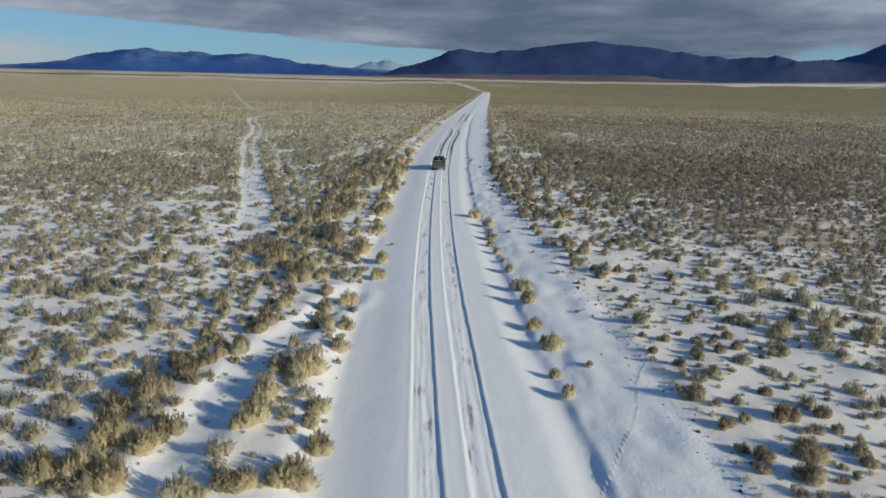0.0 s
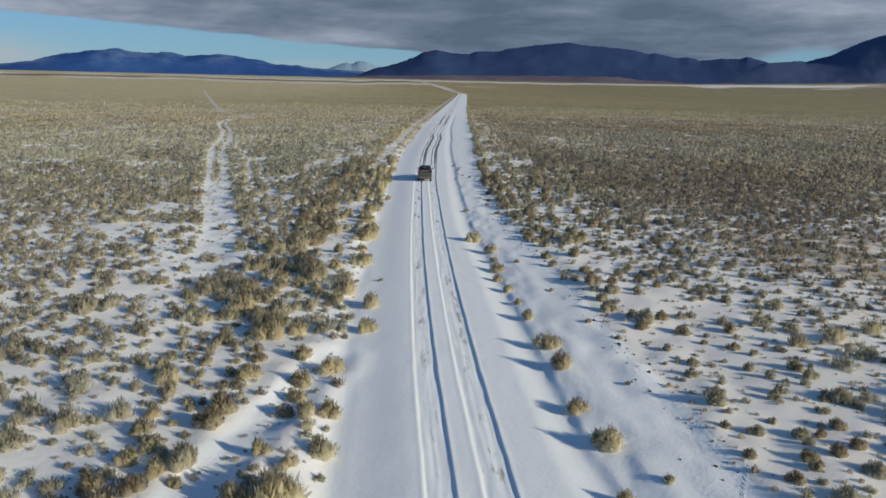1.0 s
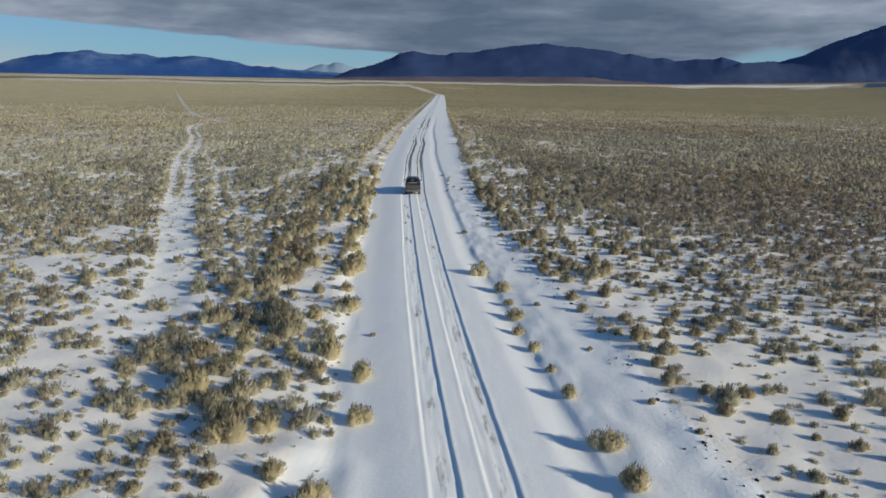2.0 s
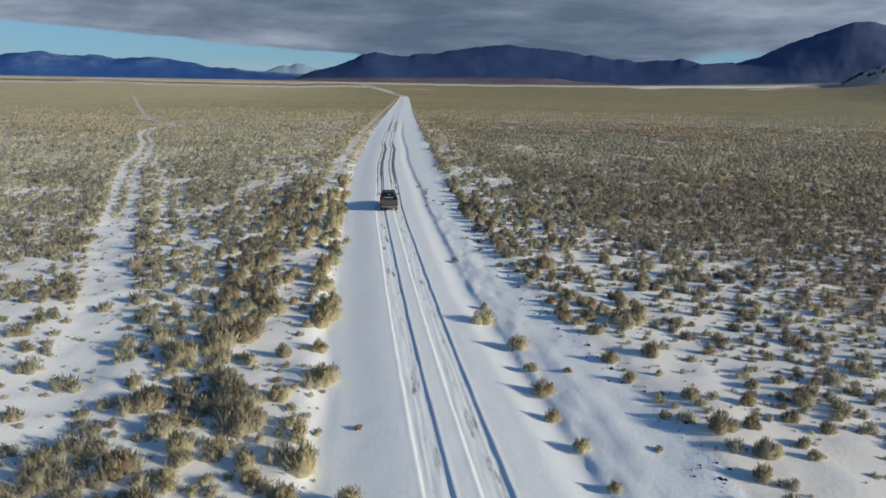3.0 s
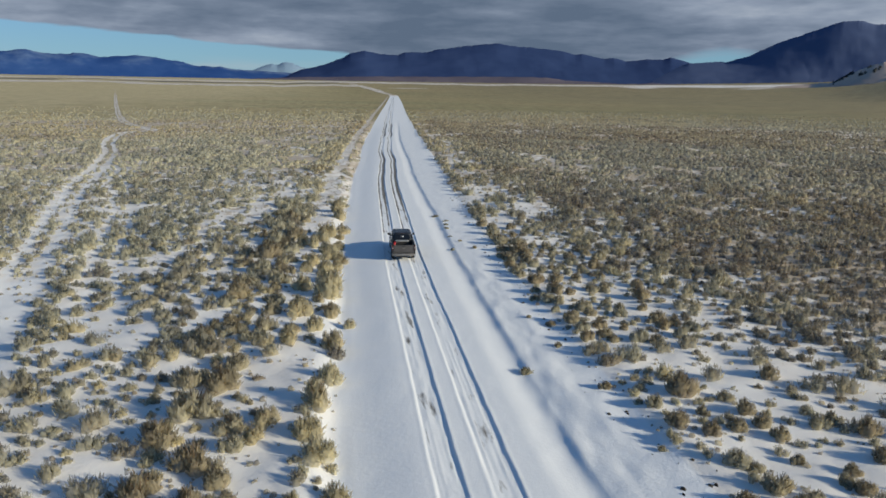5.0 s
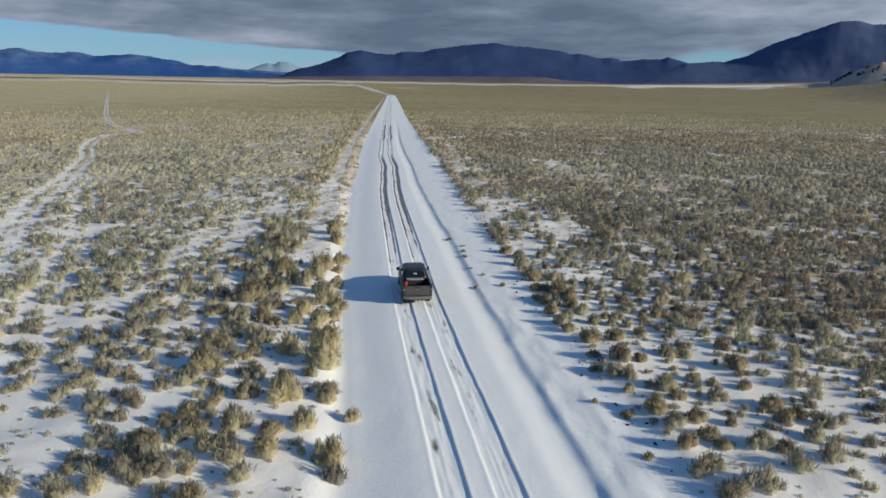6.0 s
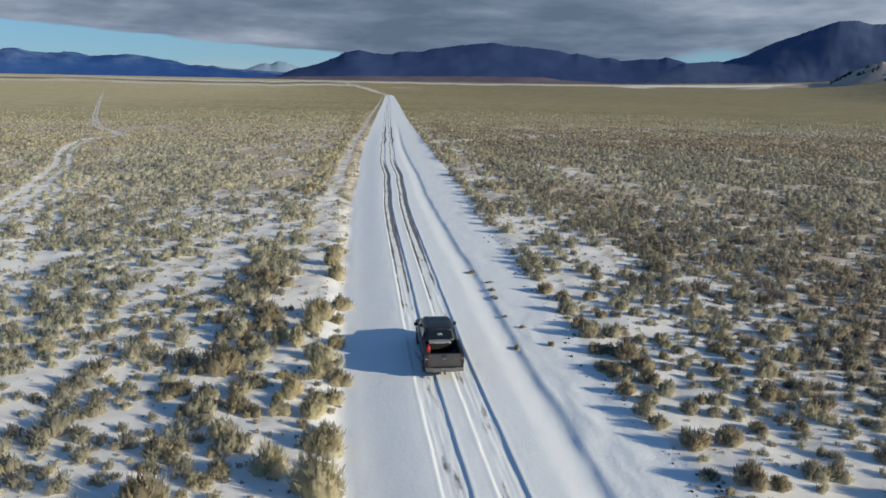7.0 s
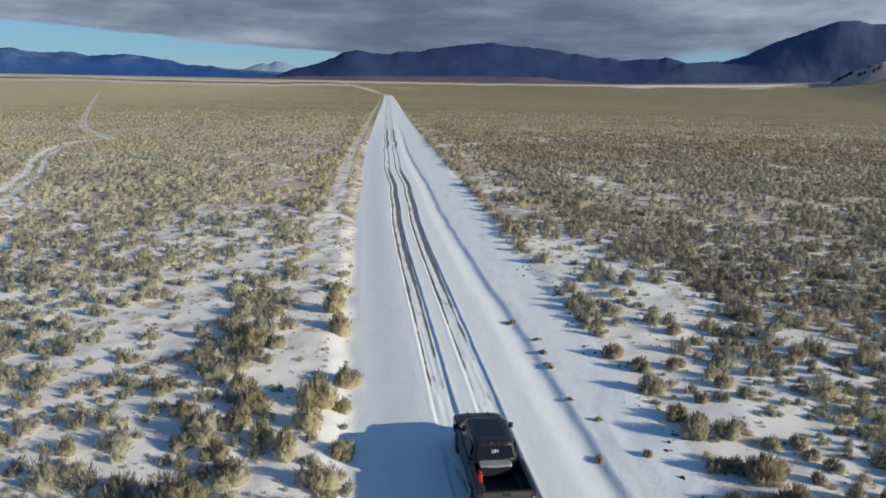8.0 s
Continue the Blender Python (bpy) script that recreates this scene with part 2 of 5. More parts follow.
M_GROUND = ground_material()
WARM_TONES = [(0.0, (0.260, 0.205, 0.150)), (0.25, (0.375, 0.310, 0.220)), (0.45, (0.475, 0.408, 0.275)), (0.65, (0.585, 0.512, 0.335)), (0.82, (0.670, 0.582, 0.365)), (1.0, (0.735, 0.625, 0.365))]
GREY_TONES = [(0.0, (0.265, 0.235, 0.205)), (0.3, (0.372, 0.348, 0.288)), (0.55, (0.480, 0.462, 0.368)), (0.8, (0.605, 0.580, 0.445)), (1.0, (0.700, 0.660, 0.490))]
M_SAGE = foliage_material("sagebrush_leaf", WARM_TONES, GREY_TONES)
M_STEM = surface("dry_stem", (0.13, 0.095, 0.065), 0.9, grain=0.3, spec=0.1)
# dark forest colour with the blue haze of the air mixed in
M_NEAR_RANGE = mountain_material("hazed_forest_slope", (0.026, 0.047, 0.122), (0.037, 0.062, 0.148))
# paler copy of the near slope colour, making up for grazing sun and haze
M_BRIGHTENED_ROCK = mountain_material("brightened_rock_slope", (0.068, 0.096, 0.185), (0.088, 0.116, 0.207))
# deeper distance haze is put into this range's base blue
M_FAR_RANGE = mountain_material("hazed_distant_slope", (0.017, 0.055, 0.190), (0.035, 0.084, 0.232))
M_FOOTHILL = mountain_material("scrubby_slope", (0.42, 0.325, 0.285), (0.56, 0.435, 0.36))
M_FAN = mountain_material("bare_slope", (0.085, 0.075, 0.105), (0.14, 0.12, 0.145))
# haze in the base colour pales this peak almost to the sky's tone
M_LAST_RANGE = mountain_material("hazed_peak", (0.16, 0.24, 0.34), (0.20, 0.28, 0.38))
M_JUNIPER = surface("juniper_needles", (0.050, 0.058, 0.062), 0.9, grain=0.3, scale=0.3, spec=0.05)
M_PAINT = surface("charcoal_paint", (0.020, 0.021, 0.024), 0.42, metal=0.2, grain=0.25, scale=9, coat=0.25)
# tailgate's grey is lightened in the paint to imitate reflected sky
M_GATE = surface("sky_lightened_paint", (0.052, 0.048, 0.050), 0.55, grain=0.22, scale=7)
M_GLASS = surface("tinted_glass", (0.008, 0.009, 0.011), 0.14, grain=0.1)
M_BLACK = surface("black_plastic", (0.012, 0.012, 0.013), 0.6, grain=0.3, bump=0.1)
M_LINER = surface("bed_liner", (0.022, 0.020, 0.019), 0.8, grain=0.4, scale=40, bump=0.3)
M_RUBBER = surface("tyre_rubber", (0.020, 0.020, 0.021), 0.85, grain=0.4, bump=0.2)
M_RIM = surface("dark_alloy", (0.10, 0.10, 0.105), 0.4, metal=0.9, grain=0.2)
M_CHROME = surface("bumper_chrome", (0.17, 0.16, 0.155), 0.42, metal=0.5, grain=0.3)
M_RED = surface("red_can_plastic", (0.42, 0.018, 0.022), 0.45, grain=0.15)
M_LAMP_RED = surface("red_lamp_lens", (0.045, 0.008, 0.008), 0.2, grain=0.1, coat=0.5)
M_CLEAR = surface("clear_lamp_lens", (0.20, 0.20, 0.21), 0.2, coat=0.5)
M_TOOLBOX = surface("grey_toolbox_lid", (0.36, 0.365, 0.37), 0.5, metal=0.3, grain=0.25, scale=8)
M_CLOD = surface("frozen_earth", (0.07, 0.055, 0.042), 0.9, grain=0.4, spec=0.1)
M_DECAL = surface("white_vinyl", (0.62, 0.62, 0.62), 0.5)


# ---- helpers of the scene ----
def lattice(x, y, seed):
    h = np.sin(x * 127.1 + y * 311.7 + seed * 74.7) * 43758.5453
    return h - np.floor(h)


def value_noise(x, y, seed=0, octaves=3):
    """Smooth noise from 0 to 1 over arrays of places."""
    total, weight, amp = 0.0, 0.0, 1.0
    for o in range(octaves):
        xi, yi = np.floor(x), np.floor(y)
        fx, fy = x - xi, y - yi
        fx, fy = fx * fx * (3 - 2 * fx), fy * fy * (3 - 2 * fy)
        a, b = lattice(xi, yi, seed + o), lattice(xi + 1, yi, seed + o)
        c, d = lattice(xi, yi + 1, seed + o), lattice(xi + 1, yi + 1, seed + o)
        total = total + amp * (a + (b - a) * fx + (c - a) * fy + (a - b - c + d) * fx * fy)
        weight += amp
        amp *= 0.5
        x, y = x * 2.03 + 17.3, y * 2.03 - 9.1
    return total / weight


def ease(x, a, b):
    t = np.clip((x - a) / (b - a), 0, 1)
    return t * t * (3 - 2 * t)


# the road's middle, and its verges across it, by the way along
ROAD_Y = [-300, 0, 23, 46, 60, 80, 100, 118, 138, 160, 178, 204, 235, 265, 361, 480, 800, 1140, 1420, 1650, 2100, 2700, 5200]
ROAD_X = [4.5, 0.9, 0.1, -0.35, -0.40, -0.32, -0.02, 0.33, 1.1, 2.05, 2.9, 4.8, 6.5, 8.4, 15.8, 24.8, 50, 76, 97, 99, 80, 42, -60]
FINE_Y = np.arange(-300, 5200, 1.0)
_raw = np.interp(FINE_Y, ROAD_Y, ROAD_X)
_kernel = np.hanning(25) / np.hanning(25).sum()
FINE_X = np.convolve(np.pad(_raw, 12, mode="edge"), _kernel, mode="valid")


def road_mid(y):
    return np.interp(y, FINE_Y, FINE_X)


def left_verge(y):
    return np.interp(y, [0, 24, 43, 60, 84, 122, 134, 171, 235, 360], [-4.6, -4.7, -4.9, -5.05, -4.9, -5.0, -5.2, -5.3, -5.6, -5.5])


def right_berm(y):
    return np.interp(y, [0, 22, 33, 60, 83, 107, 130, 165, 264, 400], [4.9, 4.9, 4.7, 4.6, 4.1, 4.3, 4.6, 4.4, 3.9, 3.9])


def right_verge(y):
    return np.interp(y, [0, 20, 41, 60, 79, 96, 110, 129, 139, 182, 260, 400], [9.7, 9.7, 9.6, 9.2, 8.2, 8.2, 8.2, 8.7, 9.0, 9.8, 10.3, 9.5])


def way_dist(x, y, line):
    """Distance from places to a line of points."""
    best = np.full(np.shape(x), 1e9)
    for (ax, ay), (bx, by) in zip(line[:-1], line[1:]):
        vx, vy = bx - ax, by - ay
        t = np.clip(((x - ax) * vx + (y - ay) * vy) / (vx * vx + vy * vy), 0, 1)
        best = np.minimum(best, np.hypot(x - ax - t * vx, y - ay - t * vy))
    return best


TRAIL = [(-17.5, 60), (-19.4, 74), (-21.3, 82), (-23.1, 88), (-27.0, 103), (-33.2, 128), (-42.5, 166), (-46.7, 190), (-53.5, 221), (-59.8, 241), (-65.3, 264), (-67.7, 280), (-66.5, 291), (-62.5, 300), (-65.5, 308), (-72, 320), (-80, 338), (-90, 367), (-111, 438), (-131, 510), (-153, 588), (-450, 1664)]
TRAIL_FORK = [(-19.4, 97.4), (-24.1, 114), (-29.0, 138), (-33.5, 154), (-38.2, 170), (-45.5, 191)]
SIDE_DITCH = [(-10.3, 8), (-10.1, 18.5), (-10.0, 23.3), (-9.4, 30.5), (-8.3, 34.7), (-6.4, 43)]


def trail_dist(x, y):
    """Distance from places to the trail: trodden snow at first, then two wheel lines; its fork is fainter."""
    d = way_dist(x, y, TRAIL)
    main = np.minimum(np.abs(d - 1.1), np.maximum(d - 1.0, 0) + 0.9 * ease(y, 98, 122))
    return np.minimum(main, np.abs(way_dist(x, y, TRAIL_FORK) - 0.95) + 0.22)


RUTS = ((-1.62, -0.50), (0.42, 1.58))


def rut_sway(y):
    """How far the wheel ruts wander from the road's line."""
    return (0.14 + 0.75 * ease(y, 120, 200)) * (value_noise(y * 0.045, y * 0.0, 5, 2) - 0.5)


def ground_height(x, y):
    y = np.asarray(y, float)
    u = x - road_mid(y)
    near = 1 - ease(y, 250, 420)
    z = 0.0 * u
    # field relief
    field = ease(u, right_verge(y) - 0.5, right_verge(y) + 1.2) + (1 - ease(u, left_verge(y) - 1.6, left_verge(y) + 0.1))
    hum = value_noise(x * 0.45, y * 0.45, 3, 3) - 0.5
    z = z + field * near * (0.36 * hum + 0.10 + 0.5 * (value_noise(x * 0.07, y * 0.07, 9, 2) - 0.5))
    # left bank: a small drop beside the ploughed road, then the verge rises
    lv = left_verge(y) + 0.7 * (value_noise(y * 0.3, y * 0.0, 21, 2) - 0.5)
    z = z - near * 0.05 * (ease(u, lv - 1.1, lv - 0.5) - ease(u, lv - 0.25, lv + 0.15))
    # crown falls to a gutter on the right, with a low lip behind it
    rb = right_berm(y) + 0.32 * (value_noise(y * 0.3, y * 0.0, 33, 4) - 0.5)
    z = z - near * ((0.13 - 0.035 * ease(y, 80, 110)) * ease(u, rb - 1.5, rb - 0.15) - (0.16 * value_noise(u * 0.9, y * 0.45, 37, 3) * (1 - 0.7 * ease(y, 95, 135)) + 0.056 * ease(y, 95, 135)) * ease(u, rb - 0.08, rb + 0.40)) * (1 - ease(u, rb + 4.5, rb + 7))
    z = z + near * 0.05 * ease(u, rb + 0.2, rb + 0.5) * (1 - ease(u, rb + 0.8, rb + 2.2))
    # the road falls off to the left of its ruts; a bank rises beyond each margin
    z = z - near * 0.22 * (1 - ease(u, lv + 0.1, -1.7)) + near * 0.20 * (1 - ease(u, lv - 1.9, lv - 0.3))
    z = z + near * (1 - 0.6 * ease(y, 55, 105)) * (0.24 * ease(u, rb + 0.3, rb + 2.3) + 0.18 * ease(u, rb + 1.5, rb + 5.2))
    # drain beside the road
    dd = way_dist(x, y, SIDE_DITCH)
    dd = dd + 0.9 * (value_noise(x * 0.7, y * 0.7, 25, 2) - 0.5)
    z = z - 0.15 * (1 - ease(dd, 0.2, 1.5)) + 0.08 * ease(dd, 0.8, 1.5) * (1 - ease(dd, 1.5, 2.6))
    # trodden trail
    z = z - 0.10 * near * (1 - ease(np.minimum(way_dist(x, y, TRAIL), way_dist(x, y, TRAIL_FORK)), 1.2, 2.1))
    # wheel ruts and the ridges thrown up beside them
    wob = rut_sway(y)
    for k, (a, b) in enumerate(RUTS):
        e1 = wob + 0.05 * (value_noise(y * 1.1, y * 0.0, 41 + k, 2) - 0.5)
        e2 = wob + 0.06 * (value_noise(y * 1.1, y * 0.0, 51 + k, 2) - 0.5)
        inside = ease(u, a + e1, a + e1 + 0.07) * (1 - ease(u, b + e2 - 0.08, b + e2))
        floor = 0.03 * (value_noise(u * 4, y * 0.8, 61 + k, 2) - 0.5) + 0.02 * (value_noise(u * 9, y * 0.25, 66 + k, 1) - 0.5)
        z = z + inside * (-0.034 - 0.024 * ease(u, a, b) + floor)
        for c in (a + e1 - 0.08, b + e2 + 0.08):
            z = z + 0.010 * np.exp(-((u - c) / 0.07) ** 2)
    # trodden, uneven snow on the right shoulder
    z = z + near * ease(u, rb + 0.1, rb + 0.6) * (1 - ease(u, right_verge(y), right_verge(y) + 1)) * (0.09 - 0.05 * ease(y, 95, 135)) * (value_noise(x * 0.9, y * 0.55, 75, 3) - 0.5)
    # broken crust along the bank of the right margin
    crust = np.exp(-((u - right_verge(y) + 0.1) / 0.9) ** 2)
    z = z + near * crust * (0.22 - 0.10 * ease(y, 95, 135)) * (value_noise(x * 1.1, y * 0.8, 73, 3) - 0.5)
    # loose snow surface
    z = z + near * 0.02 * (value_noise(x * 1.6, y * 0.9, 71, 2) - 0.5)
    # the far valley floor lifts very slightly towards the hills
    z = z + 46.0 * ease(np.hypot(x, y), 1300, 3700) + 34.0 * ease(x - 0.25 * y, 300, 2200) * ease(y, 500, 2600)
    z = z + 62.0 * ease(np.degrees(np.arctan2(x, np.maximum(y, 1.0))), 34.5, 43.0) * ease(np.hypot(x, y), 1100, 2250)
    return z


def mesh_object(name, verts, faces, mat, label="", category="", group="", kind="", attrs=None, smooth=False, normals=None):
    me = bpy.data.meshes.new(name)
    verts = np.asarray(verts, np.float32).reshape(-1, 3)
    faces = np.asarray(faces, np.int32)
    k = faces.shape[1]
    me.vertices.add(len(verts))
    me.vertices.foreach_set("co", verts.ravel())
    me.loops.add(faces.size)
    me.loops.foreach_set("vertex_index", faces.ravel())
    me.polygons.add(len(faces))
    me.polygons.foreach_set("loop_start", np.arange(0, faces.size, k, dtype=np.int32))
    me.polygons.foreach_set("use_smooth", np.full(len(faces), smooth))
    me.update(calc_edges=True)
    for key, values in (attrs or {}).items():
        a = me.attributes.new(key, "FLOAT", "POINT")
        a.data.foreach_set("value", np.asarray(values, np.float32).ravel())
    if normals is not None:
        me.normals_split_custom_set_from_vertices(np.asarray(normals, np.float32).reshape(-1, 3))
    me.materials.append(mat)
    return tagged(new(name, me), label, category, group, kind)


# ---- the ground ----
def spread(start, end, first, growth):
    out, step = [start], first
    while out[-1] < end:
        out.append(out[-1] + step)
        step *= growth
    return out


def build_ground():
    right = list(np.arange(2.4, 6.6, 0.14)) + list(np.arange(6.6, 14, 0.3)) + list(np.arange(14, 70, 0.8)) + spread(70, 5200, 1.2, 1.14)
    left = list(np.arange(2.4, 14, 0.3)) + list(np.arange(14, 85, 0.7)) + spread(85, 5200, 1.2, 1.14)
    us = np.array([-v for v in left[::-1]] + list(np.arange(-2.34, 2.36, 0.058)) + right)
    ys = np.array([-v for v in spread(0, 900, 3, 1.3)[::-1]] + list(np.arange(1.5, 8, 1.0)) + list(np.arange(8, 190, 0.45)) + list(np.arange(190, 330, 0.9)) + [v for v in spread(331, 2100, 1.5, 1.06) if v < 2020] + list(np.arange(2040, 3000, 26.0)) + spread(3010, 5000, 60, 1.2))
    U, Y = np.meshgrid(us, ys)
    X = U + road_mid(Y)
    Z = ground_height(X, Y)
    lv, rv = left_verge(Y), right_verge(Y)
    road = ease(U, lv - 0.5, lv + 0.1) * (1 - ease(U, rv - 0.4, rv + 0.4))
    dist = np.hypot(X, Y - 40)
    wide = value_noise(X * 0.06, Y * 0.06, 13, 3)
    field = 0.80 - 0.20 * ease(Y, 80, 160) - 0.15 * ease(Y, 135, 210) - 0.08 * ease(Y, 230, 420) - 0.20 * ease(Y, 420, 560) + 0.26 * (wide - 0.5)
    field = field - 0.04 * (U < 0) * ease(Y, 115, 145) * (1 - ease(Y, 280, 380))
    field = field - (0.13 * ease(U, 12, 22) + 0.20 * ease(U, 18, 34) * (1 - ease(Y, 110, 160))) * ease(Y, 26, 56) * (1 - 0.9 * ease(Y, 165, 210))
    snow = np.where(road > 0.5, 1.0, np.clip(field, 0.02, 1.0))
    trail = trail_dist(X, Y) + 0.3 * (value_noise(X * 0.5, Y * 0.25, 35, 3) - 0.5)
    tr = (1 - ease(trail, 0.35, 0.85)) * (1 - 0.45 * ease(Y, 300, 500))
    snow = snow * (1 - 0.35 * ease(Y, 190, 240) * (1 - ease(trail, 1.6, 3.5)) * (1 - tr))
    snow = np.maximum(snow, (0.90 - 0.32 * ease(Y, 150, 230)) * tr)
    snow = np.maximum(snow, 0.95 * (1 - ease(way_dist(X, Y, SIDE_DITCH), 1.0, 1.9)))
    verge = np.exp(-((U - (lv - 1.3)) / 0.8) ** 2) * ease(Y, 60, 140)
    snow = np.clip(snow - 0.03 * verge, 0, 1)
    snow = np.maximum(snow, 0.88 * ease(U, lv - 2.4, lv - 1.6) * (U < 0) * (1 - ease(Y, 125, 175)))
    snow = snow * (1 - 0.75 * ease(Y, 1250, 1600) * (road > 0.5))
    scrub = (0.62 * ease(dist, 230, 420) + 0.38 * ease(dist, 420, 600)) * (1 - road) * (1 - 0.8 * tr)
    scrub = np.clip(scrub + 0.10 * (value_noise(X * 0.01, Y * 0.01, 15, 2) - 0.5) * (scrub > 0.1), 0, 1)
    # pale dry flats and snowfields at the foot of the hills
    away, bearing = np.hypot(X, Y), np.degrees(np.arctan2(X, Y))
    ragged = 0.16 * (value_noise(bearing * 0.5, away * 0.0, 27, 3) - 0.5)
    def flat_at(b0, b1, r0, r1):
        return ease(bearing, b0, b0 + 3) * (1 - ease(bearing, b1 - 3, b1)) * ease(away * (1 + ragged), r0, r0 * 1.06) * (1 - ease(away * (1 + ragged), r1, r1 * 1.08))
    pale = np.maximum(np.maximum(flat_at(19, 36, 2500, 3000), 0.9 * flat_at(-60, 36, 2620, 2850)), 0.8 * flat_at(-4, 24, 2560, 2760))
    pale = np.maximum(pale, 0.85 * flat_at(-60, 4, 2160, 2370))
    dark_line = flat_at(-60, 2, 2440, 2560)
    strip = ease(U, lv - 4.4, lv - 3.9) * (1 - ease(U, lv - 2.7, lv - 2.2)) * ease(Y, 125, 170) * (1 - ease(Y, 1100, 1500))
    scrub = scrub * (1 - 0.9 * pale) * (1 - 0.96 * strip)
    snow = np.clip(snow + (0.54 - 0.07 * ease(Y, 180, 300) - snow) * 0.95 * strip, 0, 1)
    snow = np.maximum(snow, 0.56 * pale)
    mud = 0.0 * U
    for a, b in RUTS:
        mud = np.maximum(mud, ease(U, a + 0.1, a + 0.3) * (1 - ease(U, b - 0.3, b - 0.1)) * (0.40 - 0.02 * ease(Y, 120, 170)))
        sway = rut_sway(Y)
        # slush and mud where the wheels broke through, in stretches
        churned = ease(Y, 120, 165) * (1 - ease(Y, 212, 236)) + ease(Y, 268, 286) * (1 - ease(Y, 345, 372))
        c = b - 0.34 + sway
        mud = np.maximum(mud, np.exp(-((U - c) / (0.10 + 0.15 * churned)) ** 2) * (0.42 + 0.62 * churned * (0.55 + 0.9 * value_noise(Y * 0.09, Y * 0.0, 45, 2)) + 0.14 * ease(Y, 110, 150)))
        mud = np.maximum(mud, np.exp(-((U - a - 0.16 - sway) / (0.10 + 0.05 * ease(Y, 115, 150))) ** 2) * (0.42 + 0.50 * ease(Y, 110, 150) * (0.5 + value_noise(Y * 0.14, Y * 0.0, 47, 2))))
    mud = np.maximum(mud, 0.9 * dark_line)
    # trodden and crusted snow on the right shoulder and in the fields
    rough = np.clip(0.16 * ease(U, 4.4, 5.0) + 0.30 * np.exp(-((U - rv) / 1.0) ** 2) + 0.25 * (1 - ease(U, lv - 0.8, lv)), 0, 1)
    r, c = U.shape
    idx = np.arange(r * c).reshape(r, c)
    faces = np.stack([idx[:-1, :-1], idx[:-1, 1:], idx[1:, 1:], idx[1:, :-1]], -1).reshape(-1, 4)
    mesh_object("ground", np.stack([X, Y, Z], -1), faces, M_GROUND, "snowy desert plain with a ploughed straight track and wheel ruts", "ground",
                kind="structure", attrs={"snow": snow, "scrub": scrub, "mud": mud, "rough": rough}, smooth=True)


build_ground()


def build_far_trail():
    """The trail's far stretch, a pale line through the scrub."""
    line = [(-53.5, 221), (-59.8, 241), (-65.3, 264), (-67.7, 280), (-66.5, 291), (-62.5, 300), (-65.5, 308), (-72, 320), (-80, 338), (-90, 367), (-111, 438), (-131, 510), (-153, 588), (-235, 885), (-330, 1230), (-450, 1664)]
    v, f, t = [], [], np.linspace(0, len(line) - 1, 160)
    px, py = np.interp(t, range(len(line)), [p[0] for p in line]), np.interp(t, range(len(line)), [p[1] for p in line])
    half = 0.40 + 0.24 * value_noise(t * 6, t * 0, 37, 2) + 0.10 * ease(py, 400, 1200)
    apart = 1.05 - 0.35 * ease(py, 300, 420) + 0.10 * ease(py, 500, 1200)
    for side in (-1, 1):
        base = len(v)
        for i in range(160):
            for k in range(3):
                x = px[i] + side * apart[i] + (k - 1) * half[i] * (1.35 if side < 0 and py[i] < 400 else 1.0)
                v.append((x, py[i], float(ground_height(np.array(x), np.array(py[i]))) + 0.05))
        for i in range(159):
            for k in range(2):
                f.append((base + 3 * i + k, base + 3 * i + k + 1, base + 3 * i + k + 4, base + 3 * i + k + 3))
    py = np.tile(np.repeat(py, 3), 2)
    n = len(v)
    mesh_object("trail", v, f, M_GROUND, "faint pale trail winding off through the scrub", "trail", kind="structure",
                attrs={"snow": 0.60 - 0.12 * ease(py, 300, 340), "scrub": 0.06 + 0.16 * ease(py, 310, 620) + 0.25 * ease(py, 600, 1500), "mud": np.zeros(n)}, smooth=True)


build_far_trail()


def ground_strip(name, line, halves, label, category, lift=0.25):
    """A pale strip of bare ground that follows a line over the plain."""
    n = 60
    t = np.linspace(0, len(line) - 1, n)
    k = range(len(line))
    px, py = np.interp(t, k, [p[0] for p in line]), np.interp(t, k, [p[1] for p in line])
    half = np.interp(t, k, halves) * (0.75 + 0.5 * value_noise(t * 5, t * 0, 39, 2))
    dx, dy = np.gradient(px), np.gradient(py)
    ln = np.hypot(dx, dy)
    v, f = [], []
    for i in range(n):
        for q in (-1, 0, 1):
            x, y = px[i] - q * half[i] * dy[i] / ln[i], py[i] + q * half[i] * dx[i] / ln[i]
            v.append((x, y, float(ground_height(np.array(x), np.array(y))) + lift))
    for i in range(n - 1):
        for q in range(2):
            f.append((3 * i + q, 3 * i + 3 + q, 3 * i + 4 + q, 3 * i + 1 + q))
    mesh_object(name, v, f, M_GROUND, label, category, kind="structure",
                attrs={"snow": np.full(len(v), 0.46), "scrub": np.zeros(len(v)), "mud": np.zeros(len(v))}, smooth=True)


ground_strip("far_track", [(101, 1534), (95, 1640), (93, 1965), (71, 2310), (47, 2505)], [3.5, 5, 13, 10, 7], "pale bare track bending off across the plain", "track")
ground_strip("dry_flat", [(135, 2150), (165, 2147), (205, 2145), (250, 2148)], [8, 24, 26, 10], "pale dry flat beyond the end of the track", "flat")


